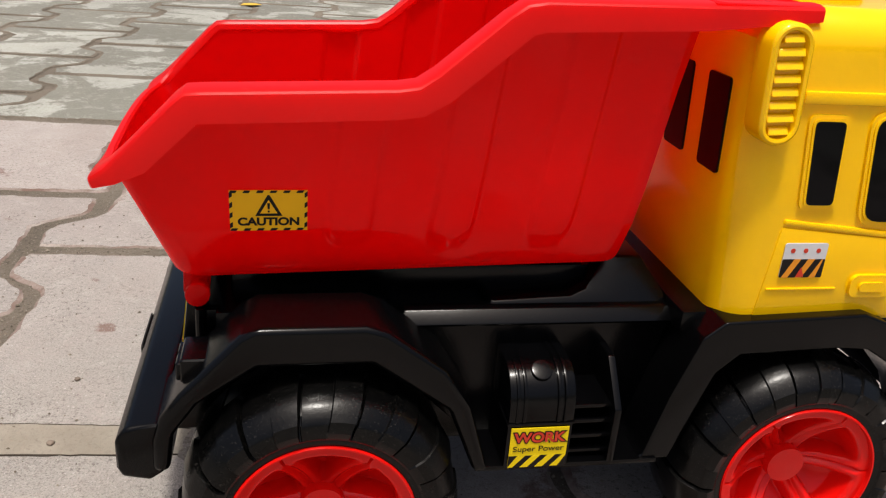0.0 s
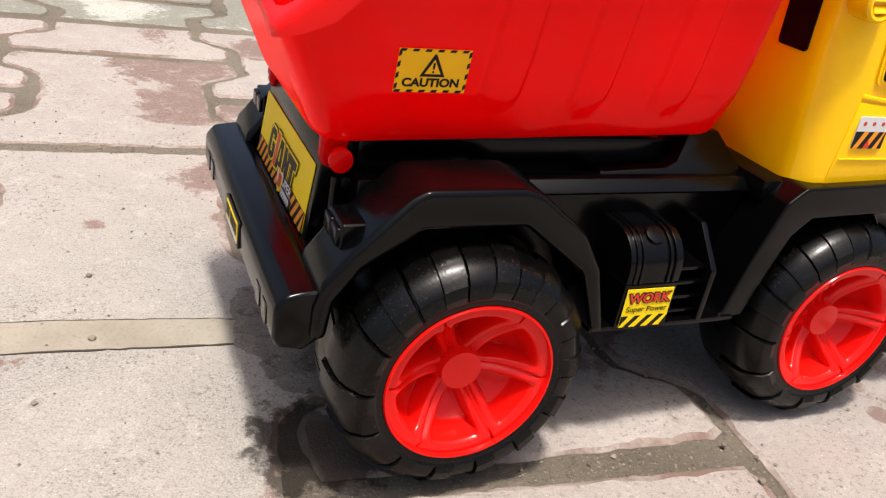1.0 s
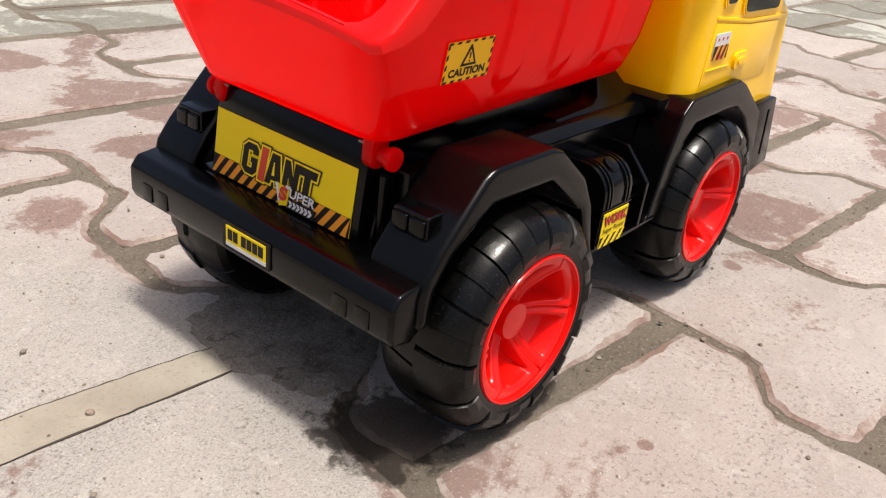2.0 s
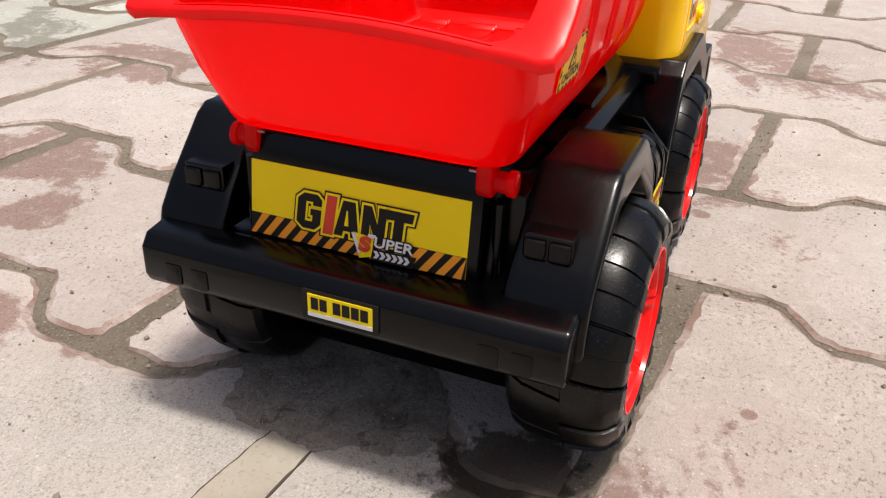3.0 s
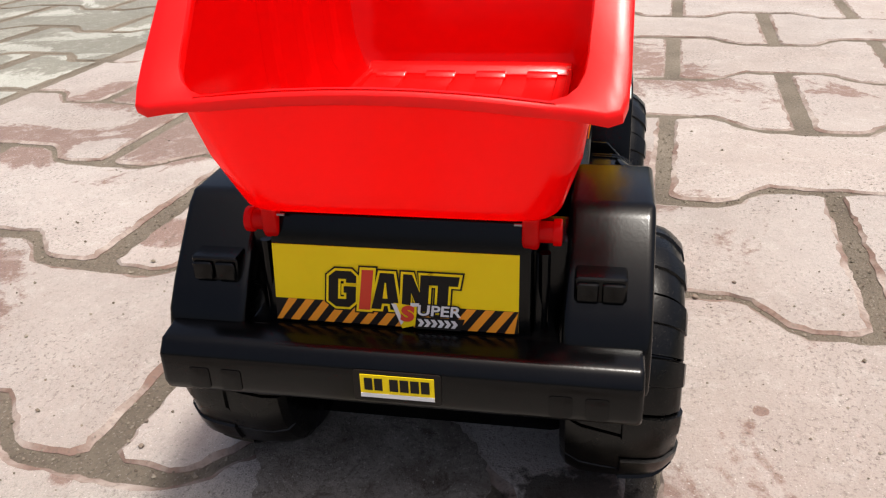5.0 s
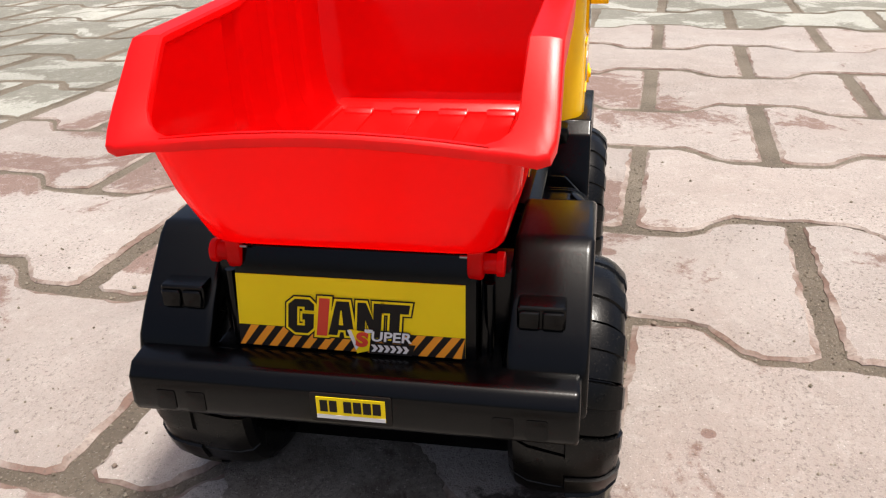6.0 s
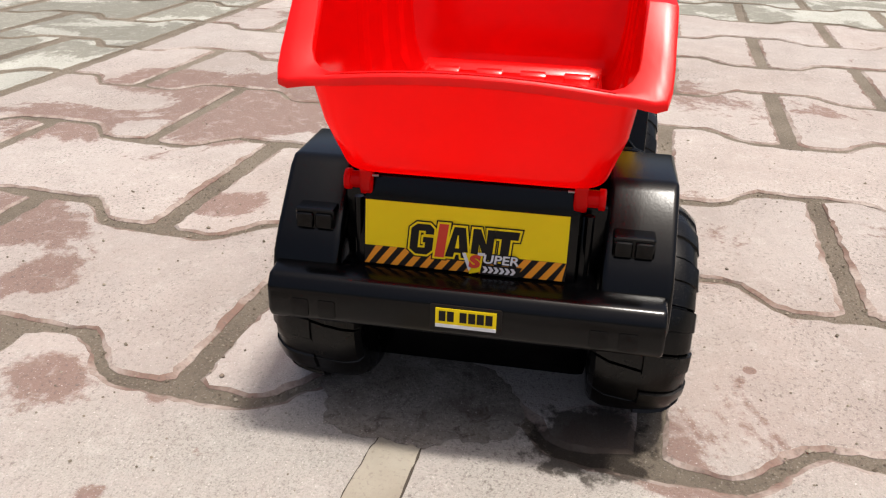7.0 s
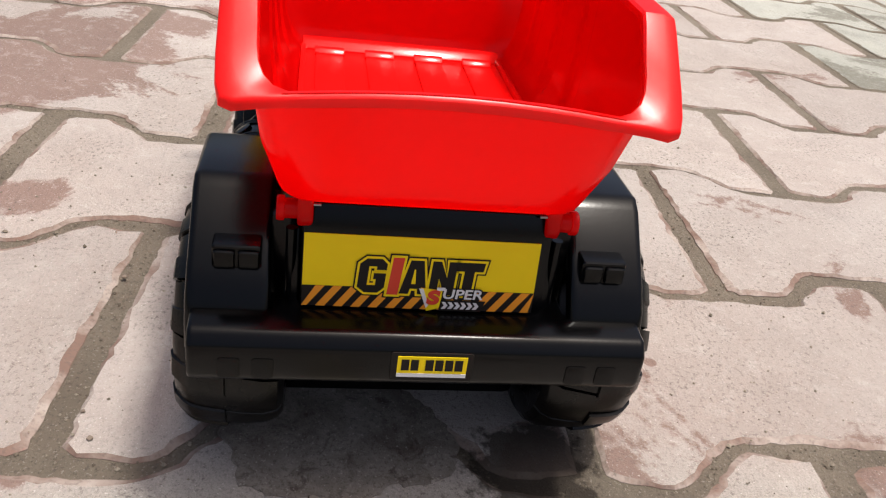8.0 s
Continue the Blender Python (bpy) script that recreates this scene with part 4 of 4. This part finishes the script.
for i, (u, v, p) in enumerate(spots):
    is_pink = -0.58 < v < 0.50 and -1.6 < u < 1.15
    lift = rnd.uniform(-0.0006, 0.0004) if (p - Vector((0.15, 0, 0))).length > 0.3 else 0.0
    m = Matrix.Translation((p.x + rnd.uniform(-0.0015, 0.0015), p.y + rnd.uniform(-0.0015, 0.0015), lift)) @ Matrix.Rotation(radians(-4.0 + rnd.uniform(-0.7, 0.7)), 4, "Z")
    me = rnd.choice(pink if is_pink else grey)
    if 0.50 < v < 0.58 and -1.6 < u < 1.15:
        # the pink field ends on a straight line, so every other row is cut there
        for side in (True, False):
            if i < 280:
                share("paver", halves[side], m, pavement)
            else:
                rest.append((halves[side], m, side))
    elif i < 280:
        share("paver", me, m, pavement)
    else:
        rest.append((rnd.choice(plain[is_pink]), m, is_pink))
for name, wanted, mats in (("far_pavers", True, (M_PINK, M_EDGE)), ("far_pavers", False, (M_GREY, M_MORTAR))):
    bm = bmesh.new()
    for me, m, is_pink in rest:
        if is_pink == wanted:
            n = len(bm.verts)
            bm.from_mesh(me)
            bm.verts.ensure_lookup_table()
            for vtx in bm.verts[n:]:
                vtx.co = m @ vtx.co
    if bm.verts:
        me = bpy.data.meshes.new(name)
        bm.to_mesh(me)
        for m in mats:
            me.materials.append(m)
        ob = new(name, me)
        ob.parent = pavement
        tagged(ob, kind="stuff")
    bm.free()

# pale cement that fills one joint, flush with the pavers
m = Mat("pale_cement", (0.42, 0.38, 0.31), 0.9, spec=0.2)
c = m.mix(m.ramp(m.noise(25, 5), 0.35, 0.65), (0.305, 0.276, 0.226), (0.225, 0.198, 0.158))
c = m.mix(m.ramp(m.noise(500, 4, 0.7), 0.55, 0.7, 0, 0.5), c, (0.14, 0.12, 0.10))
m.colour(c)
m.bump(m.noise(400, 4, 0.7), 0.6, 0.0015)
strip = [(-0.200, 0.0250), (-0.060, 0.0175), (0.000, 0.0130), (0.037, 0.0122), (0.034, 0.0255), (0.000, 0.0335), (-0.060, 0.0400), (-0.200, 0.0480)]
part("cement_fill", prism(strip, -0.006, 0.0003, "z"), m.mat, pavement, "pale cement flush with the pavers")
# the cracks along its two edges
g = random.Random(3)
for run, wide in ((strip[:4], 0.0011), (strip[4:], 0.0006)):
    near, far = [], []
    for (xa, ya), (xb, yb) in zip(run, run[1:]):
        for k in range(14):
            x, y = xa + (xb - xa) * k / 14, ya + (yb - ya) * k / 14 + g.uniform(-0.00035, 0.00035)
            w = wide * g.uniform(0.25, 1.0)
            near.append((x, y - w / 2))
            far.append((x, y + w / 2))
    part("crack", prism(near + far[::-1], -0.003, 0.0005, "z"), M_CRACK, pavement)

# dirty cement smeared over the joint behind the bumper; tones darkened for truck shade
m = Mat("dirty_shaded_cement", (0.30, 0.27, 0.24), 0.9, spec=0.2)
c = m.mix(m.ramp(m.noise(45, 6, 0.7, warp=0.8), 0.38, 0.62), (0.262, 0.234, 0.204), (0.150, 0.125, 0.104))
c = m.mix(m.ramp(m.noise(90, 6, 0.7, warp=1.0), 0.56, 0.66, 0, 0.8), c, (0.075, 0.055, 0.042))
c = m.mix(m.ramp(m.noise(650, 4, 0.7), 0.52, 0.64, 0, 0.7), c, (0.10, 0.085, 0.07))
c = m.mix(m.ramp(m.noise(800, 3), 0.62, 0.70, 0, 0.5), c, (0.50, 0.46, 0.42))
c = m.mix(m.damp(), c, (0.030, 0.024, 0.019))
m.colour(c)
m.bump(m.noise(350, 6, 0.75), 0.8, 0.002)
g = random.Random(8)
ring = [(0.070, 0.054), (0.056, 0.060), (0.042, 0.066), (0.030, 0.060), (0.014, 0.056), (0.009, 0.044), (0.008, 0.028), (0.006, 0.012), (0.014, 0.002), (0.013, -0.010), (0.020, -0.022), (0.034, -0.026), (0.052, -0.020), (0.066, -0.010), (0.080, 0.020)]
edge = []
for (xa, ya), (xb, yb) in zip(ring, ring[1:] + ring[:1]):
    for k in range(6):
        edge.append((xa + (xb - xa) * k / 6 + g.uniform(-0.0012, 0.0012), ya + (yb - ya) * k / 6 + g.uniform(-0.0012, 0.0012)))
part("cement_smear", prism(edge, -0.0045, 0.0008, "z"), m.mat, pavement, "dirty speckled cement smeared over a joint, toned darker for the truck's shade")

# small stones lying about
stone = Mat("pebble", (0.2, 0.17, 0.14), 0.8)
stone.colour(stone.mix(stone.random(), (0.20, 0.155, 0.12), (0.09, 0.068, 0.052)))


def pebble(x, y, r, seed):
    g = random.Random(seed)
    bm = bmesh.new()
    bmesh.ops.create_icosphere(bm, subdivisions=2, radius=r)
    for v in bm.verts:
        v.co *= 1 + g.uniform(-0.16, 0.16)
        v.co.z *= 0.65
    ob = part("pebble", bm, stone.mat)
    ob.location = (x, y, r * 0.5)
    ob.rotation_euler = (0, 0, g.uniform(0, 6))
    return tagged(ob, "tiny brown pebble lying on the paving", "pebble", "pebbles on the paving")


for i, (x, y, r) in enumerate(((-0.0485, 0.0245, 0.0017), (-0.0485, 0.0757, 0.0014), (0.1833, -0.1083, 0.0016), (0.1822, -0.0866, 0.0012), (0.2018, -0.1290, 0.0011), (0.037, 0.112, 0.0012), (0.150, 0.122, 0.0013), (0.052, 0.118, 0.0010))):
    pebble(x, y, r, i)


# a small yellow leaf lying far behind the truck
leaf_mat = Mat("dry_leaf", (0.55, 0.36, 0.03), 0.6)
leaf_mat.colour(leaf_mat.mix(leaf_mat.noise(120), (0.62, 0.42, 0.04), (0.42, 0.24, 0.03)))
bm = bmesh.new()
spine = [(-0.022, 0.0), (-0.012, 0.008), (0.0, 0.0115), (0.012, 0.008), (0.024, 0.0)]
mid = [bm.verts.new((x, 0, 0.001 + 2.0 * x * x)) for x, w in spine]
up = [bm.verts.new((x, w, 0.0045)) for x, w in spine[1:-1]]
dn = [bm.verts.new((x, -w, 0.0035)) for x, w in spine[1:-1]]
for e in (up, dn):
    bm.faces.new((mid[0], mid[1], e[0]))
    bm.faces.new((mid[1], mid[2], e[1], e[0]))
    bm.faces.new((mid[2], mid[3], e[2], e[1]))
    bm.faces.new((mid[3], mid[4], e[2]))
leaf = part("leaf", bm, leaf_mat.mat)
leaf.modifiers.new("thick", "SOLIDIFY").thickness = 0.0004
leaf.location = (-0.016, 1.425, 0.0)
leaf.rotation_euler = (0, 0, 0.4)
tagged(leaf, "small dry yellow leaf lying on the grey pavers", "leaf")


# loose sand lying in the joints
def on_paver(x, y):
    p = GRID.inverted() @ Vector((x, y, 0))
    for k in range(-3, 4):
        for q in range(-4, 5):
            v = V0 + q * LONG + (LONG / 2 if k % 2 else 0)
            u = U0 + (k + 0.5) * PITCH
            a, b = abs(p.x - u), abs(p.y - v)
            w = PITCH / 2 + 0.0100 if b > 0.064 else PITCH / 2 - 0.0188 if b < 0.040 else PITCH / 2 - 0.0188 + 0.0288 * (b - 0.040) / 0.024
            if a < w and b < LONG / 2 - 0.0066:
                return True
    return False


grain_mat = Mat("sand_grain", (0.3, 0.26, 0.2), 0.9, spec=0.2)
isl = grain_mat.n.new("ShaderNodeNewGeometry").outputs["Random Per Island"]
grain_mat.colour(grain_mat.mix(isl, (0.27, 0.235, 0.185), (0.10, 0.08, 0.06)))
rnd = random.Random(11)
verts, faces = [], []
while len(faces) < 8 * 3200:
    x, y = rnd.uniform(-0.20, 0.45), rnd.uniform(-0.26, 0.30)
    top = 0.0 if on_paver(x, y) else -0.0016
    if top == 0.0 and rnd.random() > 0.05:
        continue
    if math.hypot(x - 0.03, y + 0.06) < 0.055:
        continue
    r = rnd.uniform(0.0003, 0.0009) * (1.0 if rnd.random() < 0.93 else 1.7)
    n = len(verts)
    for dx, dy, dz in ((1, 0, 0), (0, 1, 0), (-1, 0, 0), (0, -1, 0), (0, 0, 1), (0, 0, -1)):
        j = rnd.uniform(0.7, 1.2) * r
        verts.append((x + dx * j, y + dy * j, top + 0.5 * r + dz * j * 0.8))
    faces += [(n + a, n + (a + 1) % 4, n + 4) for a in range(4)] + [(n + (a + 1) % 4, n + a, n + 5) for a in range(4)]
me = bpy.data.meshes.new("sand")
me.from_pydata(verts, [], faces)
me.materials.append(grain_mat.mat)
tagged(new("sand", me), "loose brown sand grains in the joints between pavers", "sand", kind="stuff")
